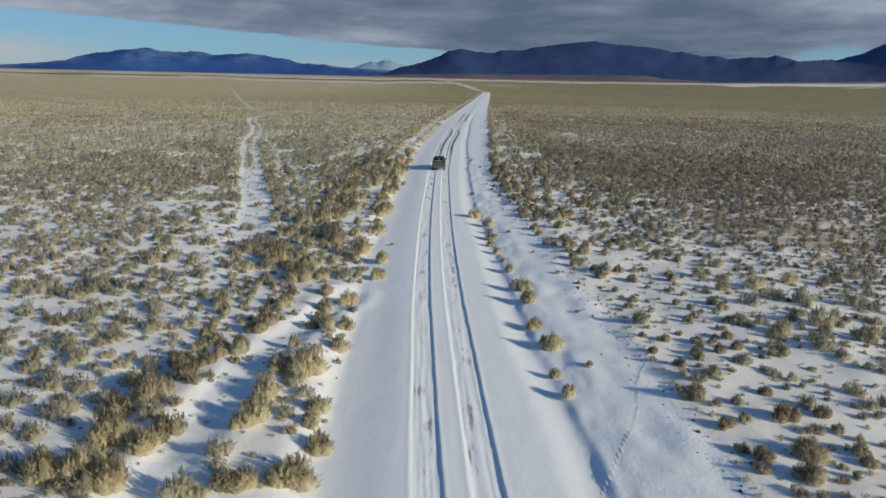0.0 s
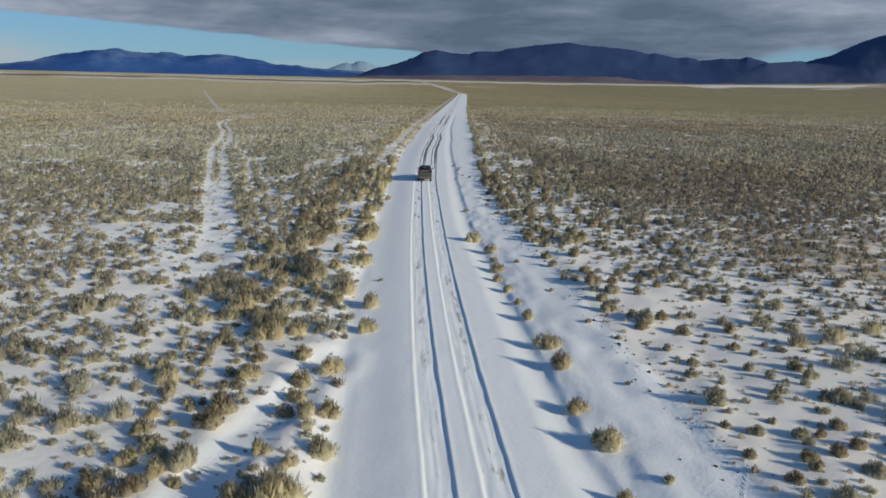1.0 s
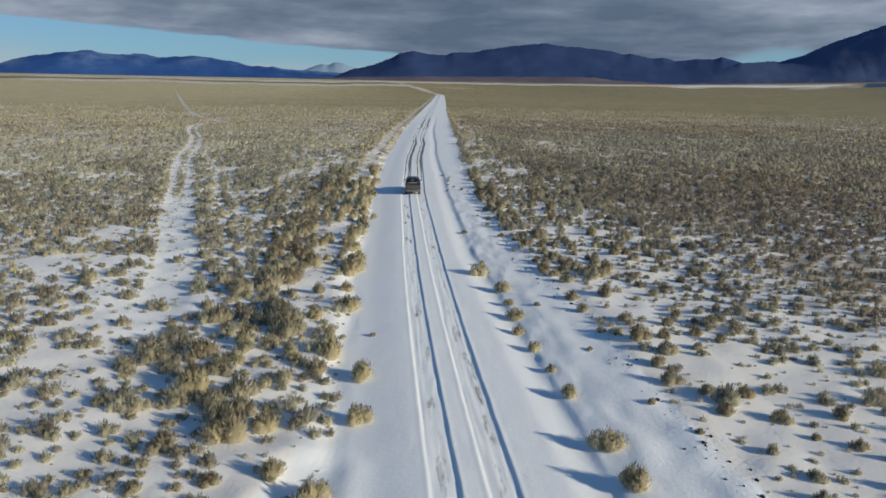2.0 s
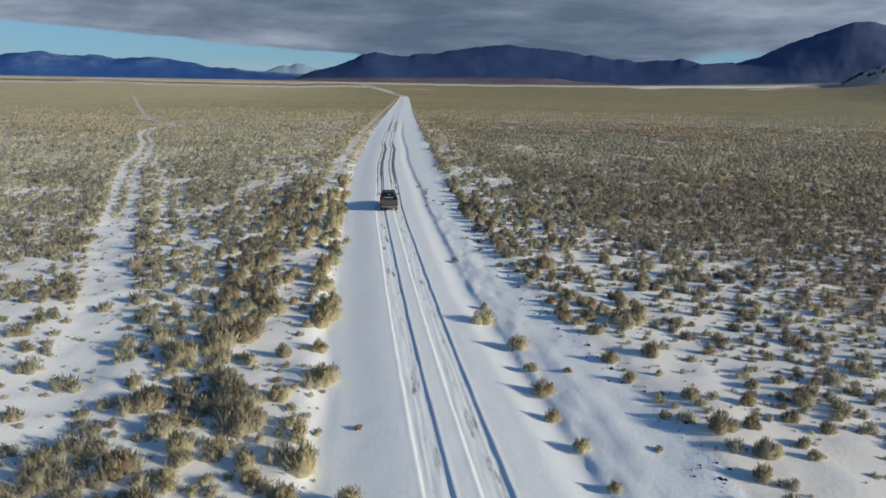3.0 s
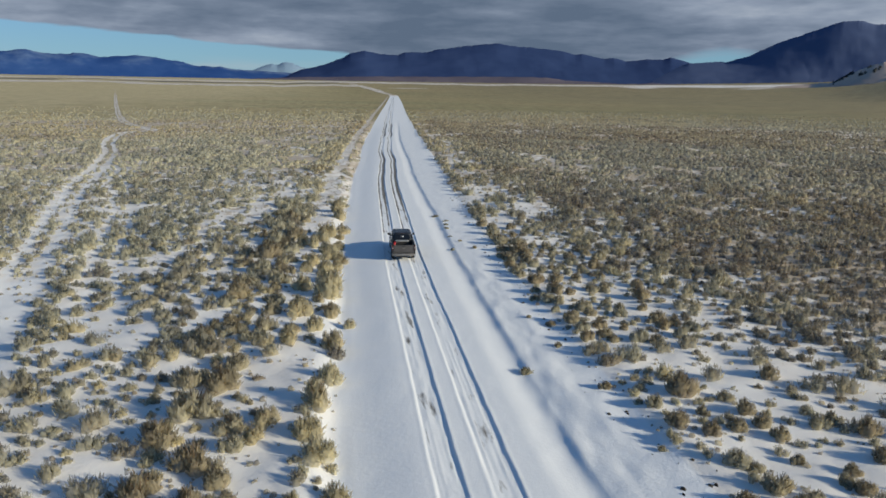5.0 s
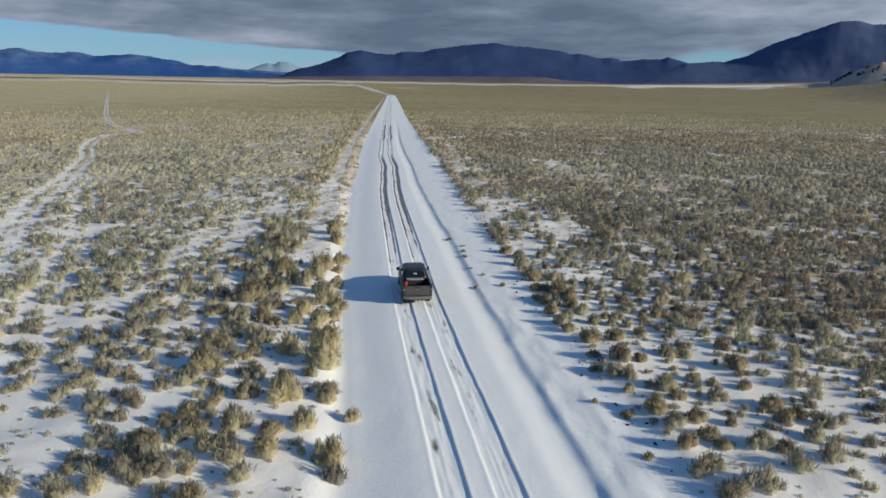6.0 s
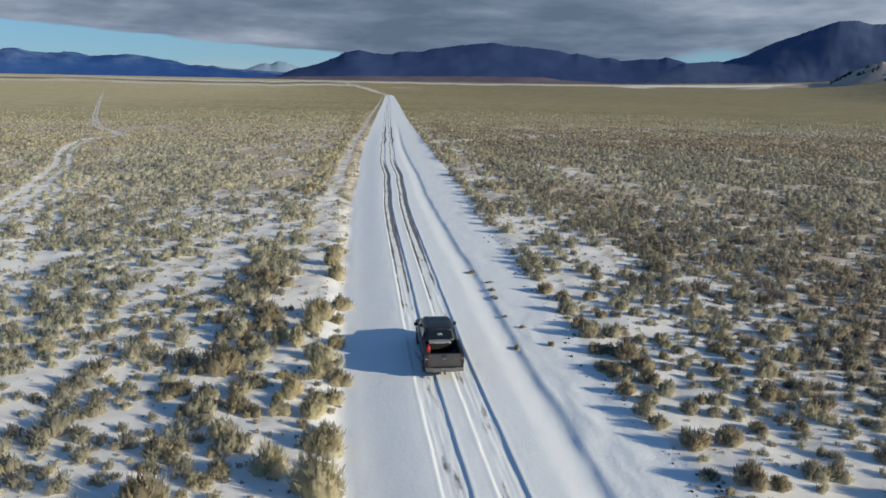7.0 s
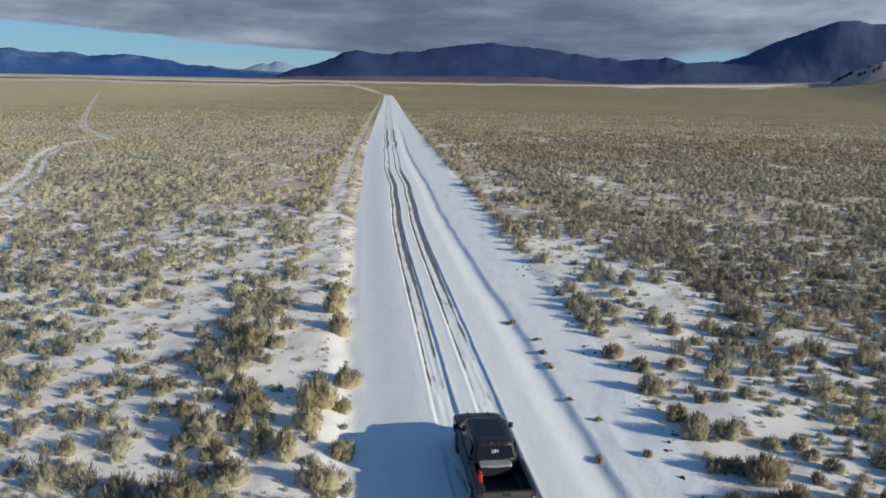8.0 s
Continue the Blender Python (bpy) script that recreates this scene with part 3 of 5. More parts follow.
# ---- the hills ----
def ridge(name, azs, els, near, far, mat, label, seed, rough=0.10, snow=0.0, jag=0.08):
    """A mountain range: a relief whose skyline rises as the angles say, between two distances."""
    deg = np.linspace(azs[0], azs[-1], 900)
    crest = np.interp(deg, azs, els)
    soft = np.hanning(11) / np.hanning(11).sum()
    crest = np.convolve(np.pad(crest, 5, mode="edge"), soft, mode="valid")
    fringe = value_noise(deg * 1.6, deg * 0.0, seed + 13, 4) - 0.5 + 0.5 * (value_noise(deg * 7.0, deg * 0.0, seed + 14, 3) - 0.5)
    fringe = jag * fringe * np.minimum(crest, 1.5)
    az = np.radians(deg)
    steps = np.linspace(0, 1, 90)
    A, S = np.meshgrid(az, steps)
    R = near + (far - near) * S
    mid = near + (far - near) * 0.55
    lump = np.hanning(121) / np.hanning(121).sum()
    body = np.convolve(np.pad(crest, 60, mode="edge"), lump, mode="valid")
    shape = np.where(S < 0.55, ease(S, 0.0, 0.55) ** 1.15, 1 - 0.6 * ease(S, 0.55, 1.0))
    line = body[None, :] + (crest - body)[None, :] * shape ** 3
    top = np.tan(np.radians(line)) * mid + 15
    spur = value_noise(A * 17 + S * 2.5, S * 9.0, seed, 3) - 0.5
    gully = np.abs(value_noise(A * 46 + S * 4.0, S * 7.0, seed + 5, 3) - 0.5)
    Z = top * shape * (1 + 0.45 * spur * (1 - shape) + (1.0 * gully - 0.25) * (1 - shape) * 0.08) + 0.5 * rough * top * (value_noise(A * 60, S * 14, seed + 9, 3) - 0.5) * shape * (1 - shape)
    Z = Z + (np.radians(fringe) * mid)[None, :] * shape ** 22
    X, Y = R * np.sin(A), R * np.cos(A)
    r, c = A.shape
    idx = np.arange(r * c).reshape(r, c)
    faces = np.stack([idx[:-1, :-1], idx[1:, :-1], idx[1:, 1:], idx[:-1, 1:]], -1).reshape(-1, 4)
    Z = Z - 14 * (1 - shape)
    return mesh_object(name, np.stack([X, Y, Z], -1), faces, mat, label, "mountain", kind="structure",
                       attrs={"snow": np.clip(snow * shape ** 2, 0, 1)}, smooth=True)


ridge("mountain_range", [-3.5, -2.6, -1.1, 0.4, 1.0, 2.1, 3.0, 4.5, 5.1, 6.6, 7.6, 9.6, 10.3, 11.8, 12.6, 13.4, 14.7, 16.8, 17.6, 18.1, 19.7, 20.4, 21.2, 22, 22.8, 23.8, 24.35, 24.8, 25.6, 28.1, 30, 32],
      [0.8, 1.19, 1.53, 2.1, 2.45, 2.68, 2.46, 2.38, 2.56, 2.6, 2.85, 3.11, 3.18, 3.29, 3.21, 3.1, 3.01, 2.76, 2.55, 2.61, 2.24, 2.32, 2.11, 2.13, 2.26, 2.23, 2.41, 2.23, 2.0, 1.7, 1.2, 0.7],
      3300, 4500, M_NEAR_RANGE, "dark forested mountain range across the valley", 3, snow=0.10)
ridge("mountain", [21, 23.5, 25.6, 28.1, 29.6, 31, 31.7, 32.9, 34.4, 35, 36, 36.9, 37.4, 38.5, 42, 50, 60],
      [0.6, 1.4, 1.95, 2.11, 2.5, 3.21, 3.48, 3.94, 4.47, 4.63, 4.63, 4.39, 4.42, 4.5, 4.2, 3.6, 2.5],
      3250, 4300, M_BRIGHTENED_ROCK, "rocky mountain in a brightened haze blue with thin snow in its gullies", 71, snow=0.10)
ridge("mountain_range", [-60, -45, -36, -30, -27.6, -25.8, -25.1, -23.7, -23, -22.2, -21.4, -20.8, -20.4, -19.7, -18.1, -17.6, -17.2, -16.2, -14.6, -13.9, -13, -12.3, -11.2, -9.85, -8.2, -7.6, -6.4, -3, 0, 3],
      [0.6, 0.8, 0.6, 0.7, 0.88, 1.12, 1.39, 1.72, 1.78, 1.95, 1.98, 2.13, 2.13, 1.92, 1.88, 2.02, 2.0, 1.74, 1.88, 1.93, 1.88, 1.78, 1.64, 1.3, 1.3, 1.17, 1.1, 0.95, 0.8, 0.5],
      3700, 4600, M_FAR_RANGE, "long mountain range tinted haze blue with snow-dusted crests", 17, snow=0.45)
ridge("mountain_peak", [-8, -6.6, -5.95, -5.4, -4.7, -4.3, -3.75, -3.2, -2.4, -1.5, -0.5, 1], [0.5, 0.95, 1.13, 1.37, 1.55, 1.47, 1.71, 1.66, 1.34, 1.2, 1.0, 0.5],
      4500, 4850, M_LAST_RANGE, "peak tinted a faint pale haze blue far beyond the valley", 29, snow=0.35)
ridge("alluvial_slope", [-14, -6, -2, 3, 8, 12, 15.3, 16.8, 21.8, 23, 26, 28, 31], [0.3, 0.5, 0.68, 0.8, 0.85, 0.91, 0.9, 0.71, 0.48, 0.59, 0.5, 0.45, 0.25],
      2950, 3400, M_FAN, "low brown slopes at the foot of the mountains", 53, rough=0.05)
ridge("foothill", [29.5, 31.2, 32.3, 34.7, 35.3, 35.9, 36.7, 37.4, 40, 46, 60], [0.1, 0.45, 0.55, 0.75, 1.15, 1.5, 1.85, 2.05, 2.3, 2.0, 0.5],
      2350, 2950, M_FOOTHILL, "low wooded foothill below the mountains", 41, snow=0.12, jag=0.12)


def build_hill_trees():
    """Dark junipers and snow patches scattered over the low foothill."""
    rng = np.random.default_rng(61)
    v, f = [], []
    near, far = 2350, 2950
    azs, els = [29.5, 31.2, 32.3, 34.7, 35.3, 35.9, 36.7, 37.4, 40, 46], [0.1, 0.45, 0.55, 0.75, 1.15, 1.5, 1.85, 2.05, 2.3, 2.0]
    for _ in range(900):
        a, s = rng.uniform(34.6, 44), rng.uniform(0.22, 0.56)
        if value_noise(np.array(a * 1.1), np.array(s * 6), 63, 2) < 0.58:
            continue
        r = near + (far - near) * s
        shape = float(ease(np.array(s), 0.0, 0.55)) ** 1.15
        z = (math.tan(radians(np.interp(a, azs, els))) * (near + (far - near) * 0.55) + 15) * shape - 14 * (1 - shape)
        h, w = rng.uniform(3.5, 7), rng.uniform(2.6, 5.2)
        x, y = r * math.sin(radians(a)), r * math.cos(radians(a))
        base, k = len(v), 7
        for level, size in ((-3.0, 0.8), (0.3 * h, 1.0), (0.7 * h, 0.65)):
            for q in range(k):
                t = 2 * math.pi * q / k + level
                j = rng.uniform(0.7, 1.25)
                v.append((x + w * size * j * math.cos(t), y + w * size * j * math.sin(t), z + level))
        v.append((x, y, z + h))
        for lev in range(2):
            for q in range(k):
                a0, a1 = base + lev * k + q, base + lev * k + (q + 1) % k
                f += [(a0, a1, a1 + k), (a0, a1 + k, a0 + k)]
        for q in range(k):
            f.append((base + 2 * k + q, base + 2 * k + (q + 1) % k, base + 3 * k))
    mesh_object("juniper_woods", v, f, M_JUNIPER, "dark juniper trees dotted over the far foothill", "trees", kind="stuff", smooth=True)


build_hill_trees()


# ---- scrub ----
def bush_shape(rng, lobes, segs, rings, sprigs, leaf=0.10, wide=0.5, high=0.58):
    """A bush of rounded upright clumps with sprigs standing out of them: places, triangles and soft normals."""
    turn = rng.uniform(0, 2 * np.pi) + np.arange(lobes) * 2.4 + rng.normal(0, 0.35, lobes)
    off = wide * rng.uniform(0.30, 0.62, lobes) * (lobes > 1)
    off[0] *= 0.25
    span = wide * rng.uniform(0.46, 0.66, lobes) * (1.0 if lobes > 2 else 1.25 if lobes == 2 else 1.7)
    tall = high * rng.uniform(0.60, 0.95, lobes) * (1 - 0.25 * off / wide)
    tall[0] = high * rng.uniform(0.88, 1.0)
    v, f, nrm = [], [], []
    core = 0.72 if sprigs > 20 else 0.84 if sprigs else 0.95
    lift = np.linspace(-0.03, 0.86, rings)
    girth = np.interp(lift, [-0.03, 0.15, 0.42, 0.7, 0.86], [0.74, 0.93, 1.0, 0.80, 0.50])
    for k in range(lobes):
        base = len(v)
        cx, cy = off[k] * math.cos(turn[k]), off[k] * math.sin(turn[k])
        lean = rng.normal(0, 0.10, 2) * span[k] * 2
        for r in range(rings):
            for q in range(segs):
                a = 2 * math.pi * (q + 0.5 * (r % 2)) / segs + rng.normal(0, 0.12)
                j = rng.uniform(0.80, 1.18)
                x, y = core * span[k] * girth[r] * j * math.cos(a), core * span[k] * girth[r] * j * math.sin(a)
                v.append((cx + x + lean[0] * lift[r], cy + y + lean[1] * lift[r], core * tall[k] * (lift[r] + (rng.normal(0, 0.05) if r else 0))))
                nrm.append((girth[r] * math.cos(a), girth[r] * math.sin(a), 1.5 * (lift[r] - 0.10)))
        v.append((cx + lean[0], cy + lean[1], core * tall[k] * rng.uniform(0.94, 1.06)))
        nrm.append((0, 0, 1))
        for r in range(rings - 1):
            for q in range(segs):
                a, b = base + r * segs + q, base + r * segs + (q + 1) % segs
                c, d = a + segs, b + segs
                f += [(a, b, d), (a, d, c)] if r % 2 else [(a, b, c), (b, d, c)]
        for q in range(segs):
            f.append((base + (rings - 1) * segs + q, base + (rings - 1) * segs + (q + 1) % segs, base + rings * segs))
    for _ in range(sprigs):
        k = int(rng.integers(lobes))
        a, h = rng.uniform(0, 2 * np.pi), rng.uniform(0.12, 1.0) ** 0.8
        g = float(np.interp(h, [0.0, 0.42, 0.7, 0.9, 1.0], [0.80, 1.0, 0.80, 0.45, 0.12]))
        out = np.array([math.cos(a) * g, math.sin(a) * g, 1.5 * (h - 0.10)])
        out /= np.linalg.norm(out)
        deep = 1 - 0.42 * rng.uniform() ** 1.3
        at = np.array([off[k] * math.cos(turn[k]) + deep * g * span[k] * math.cos(a), off[k] * math.sin(turn[k]) + deep * g * span[k] * math.sin(a), deep * h * tall[k]])
        up = out * 0.65 + np.array([0, 0, 0.7]) + rng.normal(0, 0.22, 3)
        up /= np.linalg.norm(up)
        side = np.cross(up, out + rng.normal(0, 0.2, 3))
        side /= np.linalg.norm(side) + 1e-9
        size = leaf * rng.uniform(0.6, 1.4)
        base = len(v)
        v += [tuple(at - side * size * 0.27 - up * 0.4 * size), tuple(at + side * size * 0.27 - up * 0.4 * size), tuple(at + up * size * 0.8)]
        soft = out + rng.normal(0, 0.18, 3)
        nrm += [tuple(soft)] * 3
        f.append((base, base + 1, base + 2))
    nrm = np.array(nrm) + rng.normal(0, 0.10, (len(nrm), 3))
    nrm /= np.linalg.norm(nrm, axis=1)[:, None]
    return np.array(v), np.array(f), nrm


def stems_bmesh(rng, wide, high):
    bm = bmesh.new()
    w = 0.022
    hub = [bm.verts.new((math.cos(k * 2.094) * w * 1.6, math.sin(k * 2.094) * w * 1.6, -0.03)) for k in range(3)]
    for i in range(9):
        a, l = rng.uniform(0, 6.28), rng.uniform(0.2, 1.0)
        tip = Vector((math.cos(a) * math.sin(l) * wide * 0.8, math.sin(a) * math.sin(l) * wide * 0.8, math.cos(l) * high * 0.85))
        mid = tip * 0.5 + Vector((rng.normal(0, 0.04), rng.normal(0, 0.04), 0.05))
        rings = [hub] + [[bm.verts.new(p + Vector((math.cos(k * 2.094) * w * s, math.sin(k * 2.094) * w * s, 0))) for k in range(3)] for p, s in ((mid, 0.6), (tip, 0.25))]
        for r0, r1 in zip(rings[:-1], rings[1:]):
            for k in range(3):
                bm.faces.new((r0[k], r0[(k + 1) % 3], r1[(k + 1) % 3], r1[k]))
    return bm


BUSH_LOOKS = {
    "rabbitbrush": (0.73, 0.06, "straw-yellow rabbitbrush clump growing out of the roadside snow", "bush", "roadside bushes"),
    "sagebrush": (0.50, 0.30, "grey-green sagebrush bush standing in patchy snow", "bush", "sagebrush near the road"),
    "dry_weed": (0.74, 0.30, "small dry weed poking through the road margin snow", "weed", "weeds on the road margin"),
}


def make_bush(style, i):
    """One of the bush shapes as a thing with foliage and stems, kept for copying."""
    tone, hue, label, category, group = BUSH_LOOKS[style]
    rng = np.random.default_rng(100 + i + 50 * (style == "rabbitbrush"))
    root = tagged(new(style), label, category, group)
    if style == "dry_weed":
        v, f, soft = bush_shape(rng, 4, 5, 2, 130, 0.30, 0.50, 0.50)
    else:
        v, f, soft = bush_shape(rng, int(rng.integers(4, 7)), 8, 4, 600, 0.115, 0.47, 0.74 if style == "rabbitbrush" else 0.62)
    fol = mesh_object("foliage", v, f, M_SAGE, attrs={"tone": np.full(len(v), tone), "hue": np.full(len(v), hue)}, smooth=True, normals=soft)
    fol.parent = root
    me = bpy.data.meshes.new("woody_base")
    bm = stems_bmesh(rng, 0.5, 0.74)
    bm.to_mesh(me)
    bm.free()
    me.materials.append(M_STEM)
    new("woody_base", me).parent = root
    return root


# places along the verges and in the field: way across, way along, width
LEFT_VERGE_BUSHES_A = [(-6.9, 18.8, 0.96), (-7.5, 18.8, 0.96), (-5.4, 19.4, 1.54), (-5.0, 22.0, 1.15), (-6.2, 22.8, 0.54), (-7.7, 23.6, 1.33), (-5.6, 23.8, 0.78), (-5.5, 25.1, 1.19), (-7.8, 25.9, 1.07), (-7.9, 28.8, 1.03), (-6.5, 28.8, 1.60), (-6.6, 29.7, 0.96), (-6.5, 31.3, 0.73), (-7.7, 32.3, 0.76), (-5.5, 32.6, 1.04), (-6.5, 35.6, 0.83), (-7.4, 36.1, 0.74), (-5.6, 36.2, 0.95), (-7.2, 37.8, 0.78), (-7.2, 39.5, 1.11), (-6.0, 41.2, 1.09), (-7.6, 42.7, 0.96), (-8.4, 46.6, 1.07), (-4.6, 47.3, 1.08), (-4.6, 52.1, 0.97), (-6.9, 52.8, 0.87), (-8.1, 54.1, 0.72), (-6.3, 55.2, 1.30), (-8.5, 55.2, 0.86), (-6.6, 57.5, 0.80), (-7.8, 61.4, 0.89), (-5.9, 63.8, 1.34)]
LEFT_VERGE_BUSHES_B = [(-8.0, 66.9, 0.73), (-6.2, 68.1, 0.89), (-6.3, 72.5, 1.10), (-5.9, 73.9, 1.24), (-9.1, 75.1, 1.19), (-6.2, 75.2, 1.19), (-8.2, 76.6, 0.63), (-7.1, 76.9, 0.63), (-5.6, 77.2, 1.05), (-6.3, 80.1, 1.14), (-8.9, 81.8, 0.84), (-6.8, 82.0, 1.08), (-8.5, 83.2, 0.99), (-6.4, 85.0, 1.28), (-5.9, 88.2, 1.11), (-5.7, 93.1, 1.29), (-8.2, 93.7, 1.10), (-8.2, 95.5, 0.90), (-6.9, 96.0, 0.97), (-4.7, 97.1, 0.63), (-7.8, 98.8, 1.14), (-5.9, 99.0, 1.21), (-8.0, 100.7, 1.04), (-6.7, 101.7, 0.71), (-6.2, 103.4, 1.75), (-8.0, 105.6, 1.17), (-5.9, 107.1, 1.39), (-6.5, 110.3, 1.12), (-7.9, 110.5, 0.76), (-8.1, 111.9, 0.69), (-6.2, 111.9, 0.69), (-5.5, 112.1, 0.79)]
LEFT_VERGE_BUSHES_C = [(-7.4, 112.7, 1.20), (-5.2, 114.5, 1.06), (-8.0, 114.7, 0.64), (-6.2, 115.2, 1.29), (-6.2, 117.5, 1.37), (-7.5, 120.0, 1.10), (-5.4, 120.1, 0.98), (-8.6, 121.2, 1.14), (-6.8, 122.2, 1.29), (-5.2, 124.3, 0.81), (-6.4, 124.7, 1.50), (-5.0, 127.5, 1.24), (-5.1, 135.6, 1.49), (-5.5, 139.6, 1.43), (-5.1, 144.3, 1.18)]
LEFT_FIELD_BUSHES_A = [(-11.3, 18.9, 1.41), (-13.7, 19.2, 1.47), (-12.5, 19.5, 1.46), (-15.1, 19.7, 1.09), (-11.2, 21.2, 1.07), (-12.8, 22.0, 1.60), (-15.6, 22.1, 1.05), (-11.0, 22.8, 1.34), (-8.2, 23.1, 0.66), (-15.7, 24.1, 1.47), (-13.4, 24.4, 1.44), (-12.7, 25.9, 1.60), (-16.0, 26.7, 1.05), (-14.1, 27.5, 1.30), (-11.9, 28.3, 1.60), (-19.2, 28.8, 1.14), (-11.4, 29.7, 0.91), (-13.0, 29.9, 0.94), (-14.2, 29.9, 0.76), (-10.2, 30.3, 0.64), (-11.1, 30.8, 0.84), (-18.9, 31.4, 1.05), (-10.3, 31.5, 1.23), (-12.3, 31.8, 0.88), (-14.1, 32.5, 0.61), (-11.9, 32.8, 0.90), (-12.8, 34.3, 0.95), (-10.2, 34.7, 1.24), (-15.8, 34.8, 1.32), (-17.3, 35.6, 0.80), (-14.1, 35.7, 1.10), (-12.8, 35.8, 0.70)]
LEFT_FIELD_BUSHES_B = [(-10.1, 36.3, 1.40), (-20.2, 37.3, 1.36), (-12.8, 37.9, 0.92), (-14.4, 38.4, 0.71), (-17.2, 38.7, 1.71), (-13.4, 39.5, 1.20), (-9.7, 39.9, 1.18), (-22.8, 40.5, 1.47), (-25.3, 41.7, 1.60), (-12.2, 41.8, 0.71), (-17.7, 41.9, 1.06), (-15.4, 41.9, 0.91), (-9.7, 42.3, 0.88), (-19.2, 42.8, 1.36), (-20.9, 43.5, 1.13), (-14.0, 44.2, 0.81), (-12.1, 44.8, 1.03), (-18.3, 45.1, 1.00), (-9.9, 45.9, 1.63), (-16.7, 46.0, 0.86), (-20.0, 46.1, 1.18), (-14.7, 46.5, 0.80), (-17.1, 46.6, 1.00), (-11.1, 48.6, 1.42), (-15.0, 49.7, 1.20), (-9.9, 49.8, 1.45), (-18.6, 50.2, 1.09), (-21.7, 50.3, 1.60), (-12.4, 50.6, 1.35), (-20.5, 51.2, 1.60), (-11.5, 52.9, 1.26), (-15.6, 54.6, 1.55)]
LEFT_FIELD_BUSHES_C = [(-14.8, 55.0, 1.33), (-13.1, 55.5, 1.34), (-10.8, 55.7, 0.77), (-15.8, 56.1, 1.39), (-11.1, 56.8, 0.91), (-14.3, 57.2, 1.22), (-12.2, 58.5, 0.96), (-9.0, 58.6, 1.60), (-18.8, 60.3, 1.19), (-16.1, 60.6, 0.91), (-9.7, 60.7, 1.60), (-13.3, 61.1, 1.42), (-10.3, 62.7, 1.60), (-14.6, 63.5, 0.97), (-17.7, 63.6, 1.41), (-20.2, 65.8, 1.21), (-13.2, 66.8, 1.47), (-11.6, 68.9, 1.60), (-16.5, 69.0, 0.95), (-10.5, 69.9, 1.60), (-10.1, 73.1, 1.14), (-11.7, 73.3, 1.15), (-13.7, 73.6, 1.18), (-15.3, 74.8, 0.93), (-11.0, 75.2, 1.01), (-16.9, 75.3, 1.25), (-12.4, 75.4, 1.23), (-19.8, 76.1, 1.11), (-15.5, 76.3, 0.97), (-10.5, 76.6, 1.25), (-18.1, 77.7, 1.30), (-12.5, 78.1, 1.36)]
LEFT_FIELD_BUSHES_D = [(-14.3, 78.2, 1.34), (-9.9, 78.4, 0.88), (-17.0, 78.6, 0.81), (-16.0, 79.6, 0.94), (-11.0, 79.8, 1.37), (-18.6, 80.9, 1.36), (-9.7, 81.0, 0.94), (-13.8, 81.1, 1.08), (-15.3, 81.9, 0.99), (-12.8, 82.1, 1.34), (-9.9, 82.7, 1.22), (-15.7, 83.7, 1.42), (-18.5, 83.7, 1.32), (-11.7, 84.2, 1.75), (-19.9, 84.7, 0.96), (-17.3, 85.2, 1.08), (-19.1, 86.9, 0.99), (-18.0, 87.2, 0.99), (-10.9, 87.5, 1.37), (-12.7, 87.7, 1.39), (-20.8, 87.9, 1.75), (-10.6, 90.2, 1.16), (-15.1, 90.6, 1.20), (-10.7, 94.5, 0.88), (-13.0, 94.6, 1.16), (-10.0, 94.8, 0.95), (-11.9, 95.2, 0.81), (-11.4, 96.0, 0.99), (-9.8, 96.3, 1.19), (-12.7, 96.8, 0.85), (-12.0, 97.7, 0.97), (-11.1, 98.5, 0.88)]
LEFT_FIELD_BUSHES_E = [(-16.2, 98.9, 1.00), (-14.4, 98.9, 0.91), (-9.7, 99.6, 1.17), (-15.0, 99.7, 1.01), (-13.7, 100.8, 1.06), (-17.9, 101.4, 1.21), (-12.7, 101.5, 0.96), (-15.2, 101.8, 0.83), (-9.5, 101.9, 1.14), (-12.2, 103.3, 1.54), (-17.7, 104.6, 1.15), (-15.3, 104.8, 1.05), (-9.9, 105.5, 0.78), (-15.3, 107.1, 0.97), (-12.5, 107.2, 0.96), (-9.6, 107.4, 1.22), (-13.9, 108.2, 1.12), (-17.2, 110.0, 1.60), (-9.1, 110.7, 0.77), (-11.4, 111.1, 1.17), (-12.1, 111.1, 0.79), (-9.9, 111.3, 0.97), (-16.0, 111.7, 1.24), (-11.4, 112.7, 1.12), (-10.1, 113.0, 1.12), (-13.5, 113.2, 0.74), (-16.5, 113.7, 1.09), (-12.8, 113.7, 1.06), (-9.2, 113.9, 0.94), (-15.3, 114.0, 1.09), (-13.7, 115.2, 1.00), (-12.5, 116.0, 0.79)]
LEFT_FIELD_BUSHES_F = [(-11.1, 116.2, 1.75), (-17.8, 116.5, 1.18), (-17.4, 117.0, 1.31), (-13.4, 117.7, 1.29), (-9.4, 118.1, 1.28), (-14.7, 118.4, 1.21), (-16.0, 118.7, 1.71), (-10.3, 120.0, 0.99), (-11.7, 120.8, 1.01), (-16.2, 121.2, 1.04), (-14.4, 121.3, 1.55), (-11.3, 121.7, 1.54), (-19.0, 122.0, 1.03), (-9.9, 122.5, 1.17), (-16.5, 123.4, 1.10), (-15.5, 123.5, 1.09), (-12.2, 123.9, 0.95), (-9.3, 124.2, 1.48), (-19.3, 125.9, 1.03), (-10.0, 126.6, 1.09), (-13.6, 126.6, 1.01), (-19.7, 129.2, 1.37), (-16.3, 131.0, 1.08), (-8.8, 132.8, 0.94), (-10.2, 133.0, 1.60)]
